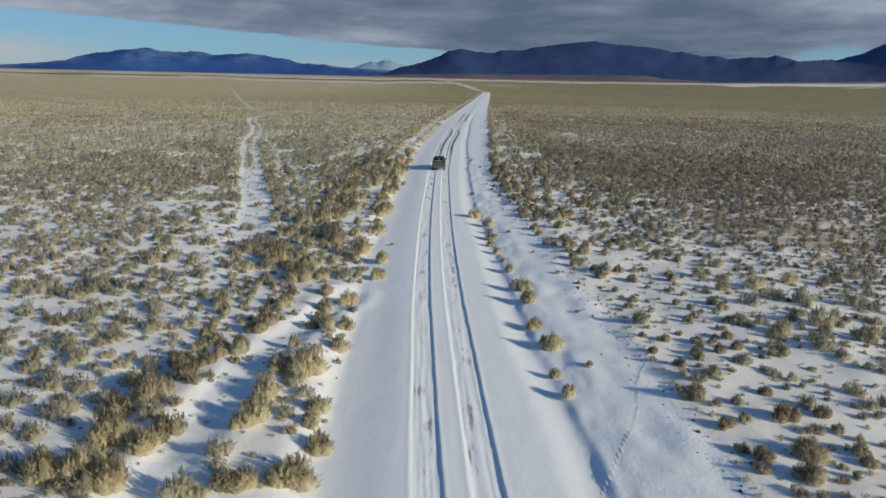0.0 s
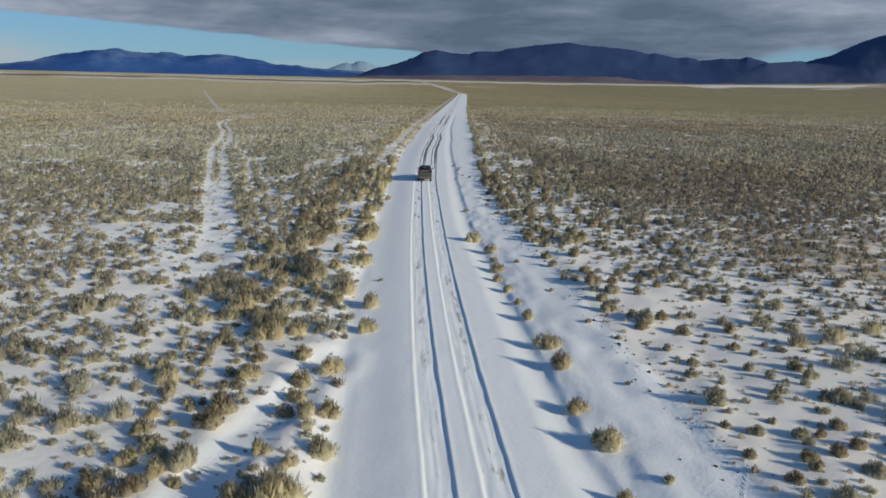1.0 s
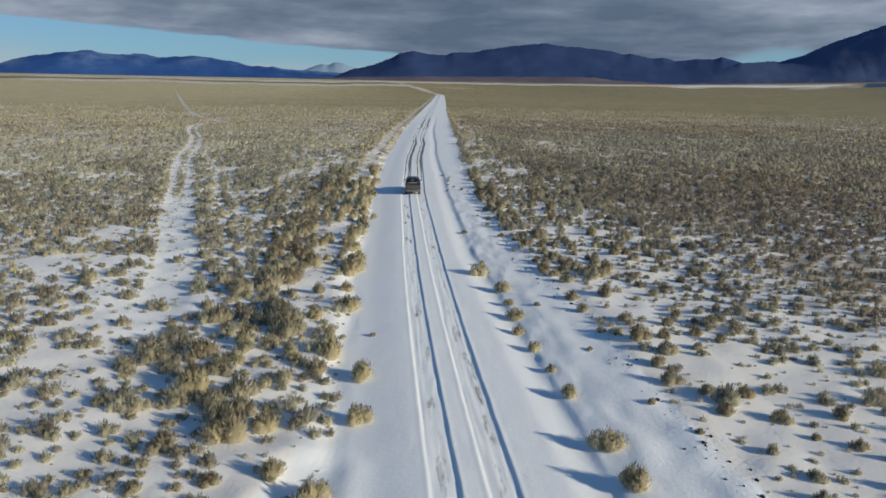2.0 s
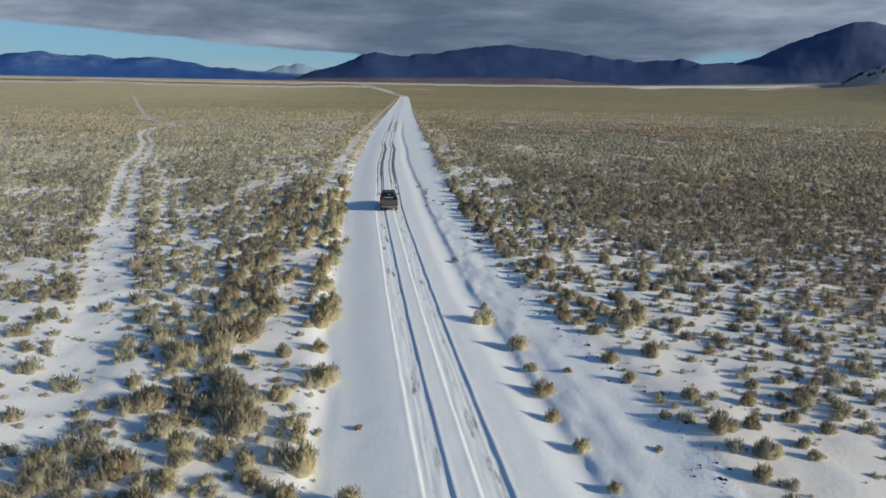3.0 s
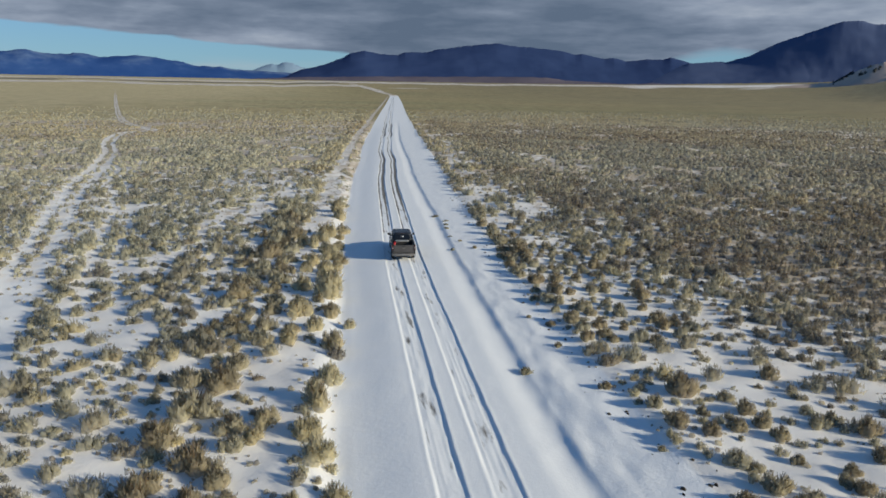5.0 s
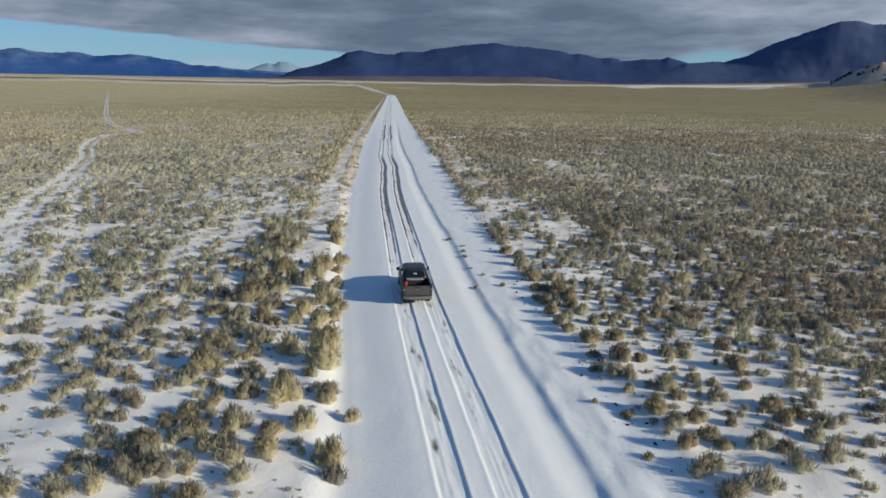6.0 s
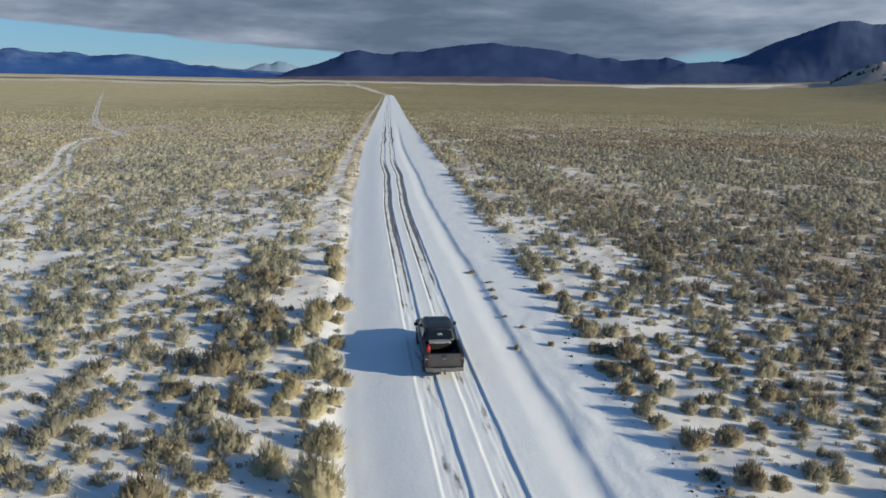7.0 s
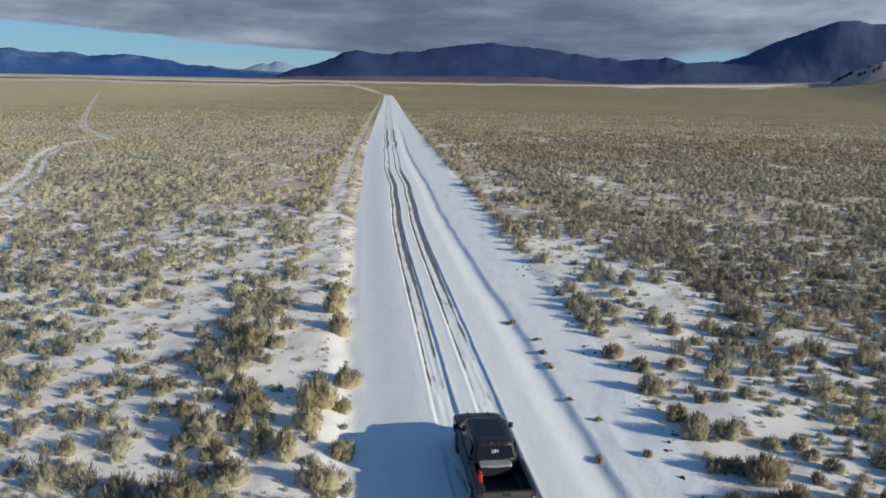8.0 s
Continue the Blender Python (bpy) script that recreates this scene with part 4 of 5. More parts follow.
RIGHT_FIELD_BUSHES_A = [(12.2, 19.2, 1.26), (14.9, 20.4, 0.68), (11.2, 20.7, 0.98), (13.0, 21.0, 1.34), (15.0, 21.1, 0.81), (10.7, 21.3, 0.66), (15.1, 22.8, 0.72), (10.8, 23.3, 0.93), (13.5, 23.8, 1.33), (11.8, 23.8, 0.60), (15.1, 24.0, 0.87), (12.1, 25.3, 0.62), (10.5, 25.8, 1.23), (13.8, 26.3, 0.78), (17.8, 26.5, 0.95), (12.2, 28.2, 1.06), (11.1, 29.5, 0.87), (14.3, 29.9, 1.02), (12.3, 30.2, 0.64), (12.4, 31.0, 0.86), (16.6, 31.2, 1.18), (13.6, 31.2, 0.75), (10.3, 31.3, 0.60), (14.7, 31.8, 0.78), (19.3, 32.1, 1.39), (13.1, 32.9, 0.82), (13.9, 32.9, 0.61), (11.5, 33.2, 0.89), (14.8, 33.4, 0.81), (22.3, 33.5, 1.60), (10.5, 33.8, 0.56), (12.6, 34.1, 0.57)]
RIGHT_FIELD_BUSHES_B = [(18.2, 34.4, 1.28), (17.0, 35.6, 0.78), (21.0, 35.7, 1.60), (10.9, 35.8, 1.12), (16.6, 36.1, 1.21), (17.9, 36.2, 0.80), (15.9, 36.2, 0.63), (13.8, 36.5, 0.71), (14.4, 37.1, 0.73), (16.6, 38.7, 0.82), (14.8, 38.9, 0.61), (11.2, 39.3, 0.74), (16.5, 39.7, 1.00), (18.9, 39.8, 1.13), (25.4, 40.0, 1.60), (14.3, 40.0, 0.67), (22.4, 40.4, 1.60), (11.8, 40.8, 0.77), (20.9, 41.7, 1.43), (15.3, 41.8, 0.60), (11.2, 42.7, 0.74), (14.8, 42.9, 0.83), (18.5, 43.3, 1.29), (13.6, 43.8, 0.50), (20.9, 44.2, 1.49), (9.1, 44.4, 0.48), (13.0, 45.4, 1.14), (15.7, 45.4, 1.02), (23.9, 45.5, 1.27), (19.5, 45.8, 0.97), (11.0, 46.2, 0.86), (18.0, 46.9, 1.10)]
RIGHT_FIELD_BUSHES_C = [(11.5, 47.1, 1.30), (12.6, 47.8, 0.89), (11.0, 48.2, 1.03), (9.9, 49.6, 1.35), (20.5, 49.9, 1.34), (10.1, 51.8, 1.08), (12.8, 52.8, 0.70), (11.1, 53.3, 1.14), (18.2, 53.7, 0.87), (13.0, 53.8, 0.72), (14.7, 54.9, 0.88), (10.3, 55.3, 1.42), (11.8, 55.5, 0.97), (13.8, 56.0, 0.89), (8.7, 57.0, 0.61), (15.3, 57.5, 1.07), (12.8, 57.7, 0.91), (18.4, 58.4, 0.86), (10.6, 58.6, 1.16), (18.1, 59.4, 1.16), (14.2, 59.7, 0.83), (8.8, 61.2, 0.75), (8.8, 63.9, 1.00), (11.1, 64.2, 1.03), (9.4, 68.2, 1.10), (12.4, 69.6, 0.92), (11.7, 69.8, 1.59), (12.8, 70.5, 1.25), (9.9, 70.7, 1.00), (11.8, 70.9, 0.93), (8.5, 71.1, 0.89), (11.0, 71.8, 1.15)]
RIGHT_FIELD_BUSHES_D = [(12.1, 71.8, 0.74), (13.5, 71.9, 1.09), (8.6, 72.3, 0.92), (10.9, 73.3, 0.86), (9.0, 73.5, 0.84), (13.1, 73.8, 1.13), (13.9, 73.8, 0.69), (10.4, 74.1, 0.98), (11.2, 74.6, 0.67), (8.6, 74.7, 0.76), (16.6, 74.9, 0.97), (13.3, 74.9, 0.81), (10.2, 75.2, 1.22), (13.0, 75.5, 0.70), (13.8, 76.2, 0.72), (18.4, 76.4, 1.16), (15.5, 76.7, 0.99), (16.6, 76.8, 0.89), (10.3, 76.9, 0.70), (12.2, 77.2, 0.60), (9.8, 77.4, 1.16), (17.9, 78.3, 1.06), (18.9, 78.8, 1.08), (12.7, 79.1, 0.88), (16.6, 79.2, 1.32), (20.7, 79.6, 1.75), (10.0, 79.8, 0.87), (14.9, 79.9, 0.92), (11.3, 80.0, 0.88), (15.8, 80.2, 0.93), (12.5, 80.2, 0.90), (8.9, 80.7, 1.12)]
RIGHT_FIELD_BUSHES_E = [(20.1, 81.0, 1.43), (12.5, 81.6, 0.93), (10.6, 81.8, 0.73), (8.9, 82.8, 0.91), (12.5, 83.2, 0.82), (18.9, 83.5, 1.32), (23.2, 83.9, 1.25), (10.6, 84.0, 1.49), (17.5, 84.0, 1.17), (21.9, 84.5, 1.24), (7.4, 85.4, 0.68), (16.0, 85.5, 1.18), (12.7, 91.3, 0.85), (11.8, 91.7, 1.38), (10.3, 91.9, 0.82), (14.5, 92.0, 0.93), (8.8, 92.1, 0.91), (10.1, 92.8, 1.05), (15.8, 93.2, 1.16), (14.1, 93.6, 1.02), (11.7, 93.8, 0.75), (9.1, 94.0, 0.89), (15.0, 94.2, 0.89), (10.3, 94.4, 1.05), (14.4, 95.1, 1.13), (8.9, 95.5, 1.05), (7.6, 95.5, 0.70), (17.3, 96.0, 0.88), (12.4, 96.3, 0.94), (10.5, 96.6, 0.92), (18.0, 97.1, 1.03), (14.3, 97.2, 0.74)]
RIGHT_FIELD_BUSHES_F = [(16.9, 97.3, 1.22), (10.4, 97.8, 1.18), (8.6, 97.8, 0.65), (13.0, 97.9, 0.66), (12.3, 98.6, 0.74), (9.2, 99.2, 0.87), (18.6, 99.6, 1.09), (15.2, 99.8, 1.25), (8.7, 100.0, 1.10), (20.8, 100.2, 1.36), (17.3, 100.5, 1.09), (8.0, 100.8, 0.89), (10.7, 101.5, 0.90), (9.8, 101.8, 1.43), (13.4, 102.0, 0.94), (20.0, 102.0, 0.93), (12.5, 102.1, 1.06), (18.8, 102.3, 1.29), (8.6, 102.7, 0.78), (16.2, 102.8, 1.18), (22.8, 103.1, 1.68), (18.4, 104.3, 1.18), (9.3, 105.0, 1.36), (10.8, 105.2, 1.25), (14.6, 106.1, 0.80), (12.8, 106.2, 1.01), (8.6, 107.1, 0.99), (11.6, 107.9, 0.83), (10.6, 108.3, 0.92), (8.5, 108.4, 1.19), (14.0, 108.8, 0.99), (12.5, 109.2, 0.97)]
RIGHT_FIELD_BUSHES_G = [(11.7, 109.3, 0.75), (15.3, 109.4, 1.36), (9.3, 109.6, 0.93), (10.6, 110.6, 1.08), (13.7, 110.7, 1.14), (8.5, 110.8, 0.95), (16.6, 111.9, 1.46), (10.3, 111.9, 1.22), (17.7, 111.9, 0.87), (12.6, 112.1, 0.58), (14.2, 112.4, 1.07), (9.3, 112.4, 1.00), (8.9, 113.3, 1.01), (10.6, 113.5, 1.38), (12.9, 113.5, 0.84), (14.2, 113.6, 0.61), (19.3, 114.0, 1.32), (16.1, 114.0, 0.88), (8.6, 114.1, 1.03), (18.1, 114.4, 1.05), (16.2, 114.9, 0.90), (12.4, 115.0, 0.73), (10.5, 115.5, 1.44), (13.7, 115.8, 0.89), (16.0, 115.9, 1.04), (18.5, 116.4, 1.22), (9.8, 116.4, 1.10), (9.1, 116.4, 0.97), (17.3, 116.8, 0.94), (13.4, 116.8, 0.77), (21.1, 117.9, 1.44), (17.4, 117.9, 1.38)]
RIGHT_FIELD_BUSHES_H = [(13.5, 117.9, 1.05), (12.4, 118.0, 0.91), (11.2, 119.0, 1.31), (9.6, 119.3, 1.42), (17.0, 119.8, 0.99), (10.3, 120.2, 1.06), (18.7, 120.5, 1.32), (24.8, 120.7, 1.43), (9.8, 121.1, 1.21), (24.1, 121.5, 0.96), (22.8, 121.7, 0.95), (21.2, 122.4, 1.25), (11.7, 122.4, 0.79), (17.9, 122.5, 1.65), (14.0, 122.7, 1.02), (9.9, 124.2, 1.44), (13.7, 124.2, 1.19), (10.5, 126.8, 1.07), (12.5, 127.0, 1.06), (10.7, 127.6, 0.90), (9.8, 129.1, 1.38), (10.9, 134.3, 1.03), (21.4, 134.5, 1.51)]
RIGHT_GUTTER_BUSHES = [(5.3, 26.9, 0.68), (5.1, 29.2, 0.57), (5.5, 33.0, 1.19), (5.1, 36.2, 0.86), (5.3, 41.0, 1.01), (5.2, 44.1, 1.15), (4.9, 49.1, 0.92), (4.8, 52.3, 0.57), (4.6, 55.4, 0.63), (4.2, 58.3, 0.72), (4.5, 61.1, 1.04), (4.6, 63.8, 0.61), (4.7, 67.0, 1.13), (3.6, 72.0, 1.19), (4.2, 75.0, 0.59), (4.2, 88.4, 0.81), (5.0, 118.1, 0.69), (5.6, 123.9, 0.48), (5.9, 128.5, 0.65), (6.1, 130.2, 0.68), (6.4, 132.4, 0.71), (5.7, 136.0, 1.03)]
VERGE_BUSHES = LEFT_VERGE_BUSHES_A + LEFT_VERGE_BUSHES_B + LEFT_VERGE_BUSHES_C + RIGHT_GUTTER_BUSHES
FIELD_BUSHES = LEFT_FIELD_BUSHES_A + LEFT_FIELD_BUSHES_B + LEFT_FIELD_BUSHES_C + LEFT_FIELD_BUSHES_D + LEFT_FIELD_BUSHES_E + LEFT_FIELD_BUSHES_F + RIGHT_FIELD_BUSHES_A + RIGHT_FIELD_BUSHES_B + RIGHT_FIELD_BUSHES_C + RIGHT_FIELD_BUSHES_D + RIGHT_FIELD_BUSHES_E + RIGHT_FIELD_BUSHES_F + RIGHT_FIELD_BUSHES_G + RIGHT_FIELD_BUSHES_H
# stretches beside the road whose larger bushes all stand in the lists
CHARTED = [[(-17.5, 109.2), (-4.0, 107.8), (-4.6, 92.8), (-13.4, 93.9)],
           [(7.4, 106.6), (25.9, 104.6), (14.6, 90.5), (2.8, 91.9)],
           [(-22.2, 127.8), (-3.9, 125.8), (-4.6, 109.8), (-16.2, 111.3)],
           [(8.2, 126.0), (28.0, 123.9), (14.6, 107.4), (2.8, 108.9)],
           [(-22.5, 90.6), (-4.1, 88.7), (-4.7, 72.1), (-16.1, 73.4)],
           [(7.2, 86.2), (25.6, 84.3), (14.2, 69.9), (2.6, 71.3)],
           [(-22.7, 46.3), (-5.5, 46.4), (-4.2, 29.5), (-14.6, 29.6)],
           [(10.3, 46.6), (25.6, 46.7), (14.2, 29.2), (5.2, 29.4)]]


def charted(x, y):
    """Whether places lie in one of the charted stretches."""
    found = np.zeros(np.shape(x), bool)
    for quad in CHARTED:
        side = [(bx - ax) * (y - ay) - (by - ay) * (x - ax) for (ax, ay), (bx, by) in zip(quad, quad[1:] + quad[:1])]
        found |= np.all(np.array(side) > 0, axis=0) | np.all(np.array(side) < 0, axis=0)
    return found


def bush_density(x, y):
    """How thickly scrub grows at a place, from 0 to 1."""
    u = x - road_mid(y)
    lv, rv = left_verge(y), right_verge(y)
    p = np.where(u < lv - 0.4, 1.0, np.where(u > rv + 0.2, 1.0, 0.0))
    clump = value_noise(x * 0.16, y * 0.16, 81, 2)
    strip = ease(u, lv - 4.3, lv - 3.9) * (1 - ease(u, lv - 2.5, lv - 2.0)) * ease(y, 58, 72)
    belt = ease(u, lv - 8.2, lv - 7.4) * (1 - ease(u, lv - 4.6, lv - 4.0))
    thick = 0.56 + 0.12 * (u < 0) + 0.22 * ease(y, 70, 110) + 0.26 * ease(u, 11, 15) + 0.24 * ease(np.abs(u), 13, 24) + (0.20 + 0.16 * ease(y, 45, 75)) * belt - (0.3 - 0.25 * ease(y, 85, 110)) * (u > lv - 3) * (u < 0) - 0.04 * (u > 0) * (1 - ease(y, 55, 85)) * (1 - ease(u, 14, 22)) - (0.44 - 0.10 * (u < 0)) * ease(y, 98 + 8 * (u < 0), 140) - 0.05 * (u < -14) - ((0.20 - 0.13 * ease(y, 95, 120)) * ease(u, 10.2, 11.5) + 0.12 * (u < 0)) * ease(y, 62, 78) + 0.40 * (u > 0) * (1 - ease(u, rv + 1.4, rv + 2.2)) * ease(y, 75, 95)
    patch = value_noise(x * 0.34, y * 0.24, 83, 2)
    p = p * np.clip(thick + 1.0 * (clump - 0.5) + 1.35 * (patch - 0.5) + 1.3 * ease(y, 140, 190) * (value_noise(x * 0.13, y * 0.055, 85, 2) - 0.5), 0.03, 1) * (1 - 0.94 * strip)
    tr = trail_dist(x, y) + 0.25 * (value_noise(x * 0.5, y * 0.25, 35, 3) - 0.5)
    p = p * (1 + 0.16 * ease(-u, 10, 16) * ease(y, 95, 125) * (1 - ease(y, 250, 300)) + 0.30 * ease(-u, 20, 26) * ease(y, 70, 95) * (1 - ease(y, 140, 190)) - 0.06 * ease(u, 9, 10) * (1 - ease(u, 22, 32)) * ease(y, 20, 30) * (1 - ease(y, 68, 82)) - 0.14 * (u > 0) * ease(y, 170, 230) + (0.12 + 0.06 * (u > 0)) * ease(y, 85, 110) * (1 - ease(y, 170, 210)))
    p = p * ease(tr, 0.42, 0.80) * ease(way_dist(x, y, SIDE_DITCH), 0.8, 1.5)
    return p


def scatter():
    rng = np.random.default_rng(7)
    known = np.array([b[:2] for b in VERGE_BUSHES + FIELD_BUSHES])
    cell = 0.92
    gx, gy = np.meshgrid(np.arange(-460, 560, cell), np.arange(-60, 640, cell))
    x = (gx + rng.uniform(-0.5, 0.5, gx.shape) * cell * 1.0).ravel()
    y = (gy + rng.uniform(-0.5, 0.5, gx.shape) * cell * 1.0).ravel()
    wedge = (np.abs(x - 0.08 * y + 3) < 0.72 * (y + 12) + 4)
    far = np.hypot(x, y - 40)
    seen = wedge & (y > 6)
    u_all = x - road_mid(y)
    margin = (np.abs(x) < 120) & (y < 190)
    keep = (seen | margin) & (far < 540) & (rng.uniform(0, 1, x.shape) < bush_density(x, y) * np.where(charted(x, y), 0.85 + 0.35 * ((u_all < 0) | (y > 88)), 1.0) * (1 - (0.30 - 0.18 * ease(u_all, 13, 20)) * ease(y, 85, 115) + 0.20 * ease(y, 150, 200) * (u_all > 0) - 0.08 * (u_all < 0) - 0.12 * (u_all > 0) * (1 - ease(u_all, 16, 26)) * (1 - 0.5 * ease(y, 45, 60) * (1 - ease(y, 85, 100)))) * (1 - 0.20 * ease(far, 170, 300)) * (1 - 0.94 * ease(far, 250, 520)))
    x, y = x[keep], y[keep]
    ok = np.ones(len(x), bool)
    for kx, ky in known:
        ok &= np.hypot(x - kx, y - ky) > 0.8
    x, y = x[ok], y[ok]
    u = x - road_mid(y)
    wide = 0.56 + 0.95 * rng.uniform(0, 1, len(x)) ** 1.6 + 0.14 * ease(y, 60, 95)
    lv = left_verge(y)
    wide *= 1 + 0.22 * ease(u, lv - 8.4, lv - 7.4) * (1 - ease(u, lv - 4.6, lv - 4.0)) * (1 - 0.6 * ease(y, 120, 180))
    wide *= 1 - 0.30 * (u < lv) * ease(u, lv - 2.6, lv - 2.0) * ease(y, 105, 135)
    wide *= 1 - 0.25 * (way_dist(x, y, TRAIL) < 2.0)
    wide *= 1 - 0.20 * (u > 9) * (u < 26) * (y < 75)
    wide *= 1 - 0.10 * (u < lv - 9) * ease(y, 115, 140)
    rv = right_verge(y)
    wide *= 1 + 0.12 * (u > 0) * (1 - ease(u, rv + 2.0, rv + 3.0)) * ease(y, 75, 95)
    wide *= (1 - 0.12 * ease(u, 16, 30)) * (1.12 + 0.16 * ease(y, 100, 140) * (np.abs(u) > 8))
    wide *= 0.86 - 0.04 * ease(y, 95, 125)
    wide *= 1 + 0.12 * ease(y, 95, 130) * (1 - ease(far[keep][ok], 230, 330)) - 0.1 * ease(far[keep][ok], 220, 400)
    belt = ease(u, lv - 8.4, lv - 7.4) * (1 - ease(u, lv - 4.6, lv - 4.0))
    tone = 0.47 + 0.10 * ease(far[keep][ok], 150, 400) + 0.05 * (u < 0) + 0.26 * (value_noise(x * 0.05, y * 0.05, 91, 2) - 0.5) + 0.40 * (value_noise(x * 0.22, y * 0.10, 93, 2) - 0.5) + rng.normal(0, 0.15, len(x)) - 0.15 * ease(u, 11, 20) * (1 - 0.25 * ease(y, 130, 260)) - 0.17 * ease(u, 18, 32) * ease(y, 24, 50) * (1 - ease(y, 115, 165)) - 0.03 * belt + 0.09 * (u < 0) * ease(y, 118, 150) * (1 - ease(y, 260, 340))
    hue = 0.46 + 0.24 * (u < 0) * ease(y, 60, 120) + 0.9 * (value_noise(x * 0.03, y * 0.03, 97, 2) - 0.5) + rng.normal(0, 0.25, len(x)) - 0.35 * belt - 0.2 * ease(far[keep][ok], 200, 400) * (u < 0) + 0.14 * ease(u, 20, 40) * ease(y, 110, 160) - 0.12 * ease(u, 14, 26) * (1 - ease(y, 110, 160))
    wide = np.where(charted(x, y), 0.28 + (0.36 + 0.08 * (u < 0)) * wide, wide)
    return x, y, wide, tone, np.clip(hue, 0, 1), seen[keep][ok], rng


def build_scrub():
    x, y, wide, tone, hue, seen, rng = scatter()
    # the bushes that stand nearest to the road are things of their own, those farther out join the field
    field = sorted(FIELD_BUSHES, key=lambda b: abs(b[0] - 1.5))
    outer = np.array(field[290:])
    x, y, wide = np.append(x, outer[:, 0]), np.append(y, outer[:, 1]), np.append(wide, outer[:, 2] * 1.30)
    tone, hue, seen = np.append(tone, rng.normal(0.46, 0.10, len(outer))), np.append(hue, rng.uniform(0.1, 0.7, len(outer))), np.append(seen, np.ones(len(outer), bool))
    z = ground_height(x, y) - 0.02
    rest = np.arange(len(x))
    first = {}
    listed = [("dry_weed" if b[0] > 3 and b[1] > 84 else "rabbitbrush", *b) for b in VERGE_BUSHES] + [("rabbitbrush" if b[0] < 0 and b[1] < 58 and i % 2 else "sagebrush", *b) for i, b in enumerate(field[:290])]
    for k, (style, bx, by, w) in enumerate(listed):
        key = (style, k % 8)
        s = w * rng.uniform(1.14, 1.34) * ((0.84 if by < 60 else 0.95) if bx > 7 else 1.14 if bx < -4 and by > 50 else 1.0) * (0.7 if by > 100 and 4 < bx < 7 else 1.0)
        at = pose(bx, by, float(ground_height(np.array(bx), np.array(by))) - 0.02, 0, 0, rng.uniform(0, 360)) @ Matrix.Diagonal((s, s, s * rng.uniform(0.85, 1.15) * (0.55 if by > 84 and 3 < bx < 7 else 1.0) , 1))
        if key not in first:
            first[key] = make_bush(style, key[1])
            first[key].matrix_basis = at
        else:
            ob = copy_thing(first[key], at)
            ob.matrix_basis = at
    # the rest of the field, simpler with distance from the road's walked stretch
    far = np.hypot(x, np.maximum(0, np.abs(y - 75) - 55))
    far = np.where(seen, far, 1000 + far)
    for lo, hi, build, name in ((1000, 2000, (1, 4, 2, 0), "sagebrush_plain"), (0, 25, (4, 6, 2, 190, 0.13), "sagebrush_field"), (25, 60, (3, 5, 2, 56, 0.15, 0.54, 0.56), "sagebrush_field"),
                                (60, 140, (2, 5, 2, 14, 0.18, 0.60, 0.56), "sagebrush_plain"), (140, 250, (1, 5, 2, 6, 0.20, 0.62, 0.54), "sagebrush_plain"), (250, 900, (1, 5, 2, 0, 0.1, 0.62, 0.50), "sagebrush_plain")):
        sel = rest[(far[rest] >= lo) & (far[rest] < hi)]
        verts, faces, softs, count = [], [], [], 0
        turn = rng.uniform(0, 6.283, len(sel))
        kind, top = rng.integers(0, 14, len(sel)), rng.uniform(0.80, 1.18, len(sel))
        owner = []
        for k in range(14):
            b, tri, q = bush_shape(np.random.default_rng(300 + k), *build)
            mine = np.nonzero(kind == k)[0]
            i, c, s = sel[mine], np.cos(turn[mine])[:, None], np.sin(turn[mine])[:, None]
            w = wide[i][:, None]
            verts.append(np.stack([x[i][:, None] + w * (c * b[:, 0] - s * b[:, 1]), y[i][:, None] + w * (s * b[:, 0] + c * b[:, 1]), z[i][:, None] + w * b[:, 2] * top[mine][:, None]], -1).reshape(-1, 3))
            softs.append(np.stack([c * q[:, 0] - s * q[:, 1], s * q[:, 0] + c * q[:, 1], q[:, 2] + 0 * c], -1).reshape(-1, 3))
            faces.append((tri[None] + (count + len(b) * np.arange(len(mine)))[:, None, None]).reshape(-1, 3))
            owner.append(np.repeat(i, len(b)))
            count += len(b) * len(mine)
        owner = np.concatenate(owner)
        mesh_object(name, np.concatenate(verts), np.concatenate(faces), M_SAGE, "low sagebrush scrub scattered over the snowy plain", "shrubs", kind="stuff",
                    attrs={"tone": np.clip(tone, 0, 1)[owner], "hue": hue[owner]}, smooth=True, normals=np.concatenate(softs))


build_scrub()


def build_weeds():
    """Small dry weeds that poke through the snow on the margins of the road."""
    rng = np.random.default_rng(19)
    first = None
    spots = [(-4.2, 58.4), (5.9, 128.0), (6.2, 121.5), (7.0, 118.0), (6.6, 97.0), (6.9, 91.5), (7.5, 79.0), (6.3, 63.0), (7.4, 54.5), (8.2, 47.5), (7.9, 38.5), (6.9, 30.0)]
    for wx, wy in spots:
        w = rng.uniform(0.35, 0.6)
        at = pose(wx, wy, float(ground_height(np.array(wx), np.array(wy))) - 0.01, 0, 0, rng.uniform(0, 360)) @ Matrix.Diagonal((w, w, w * 0.8, 1))
        if first is None:
            first = make_bush("dry_weed", 9)
            first.matrix_basis = at
        else:
            copy_thing(first, at).matrix_basis = at


build_weeds()


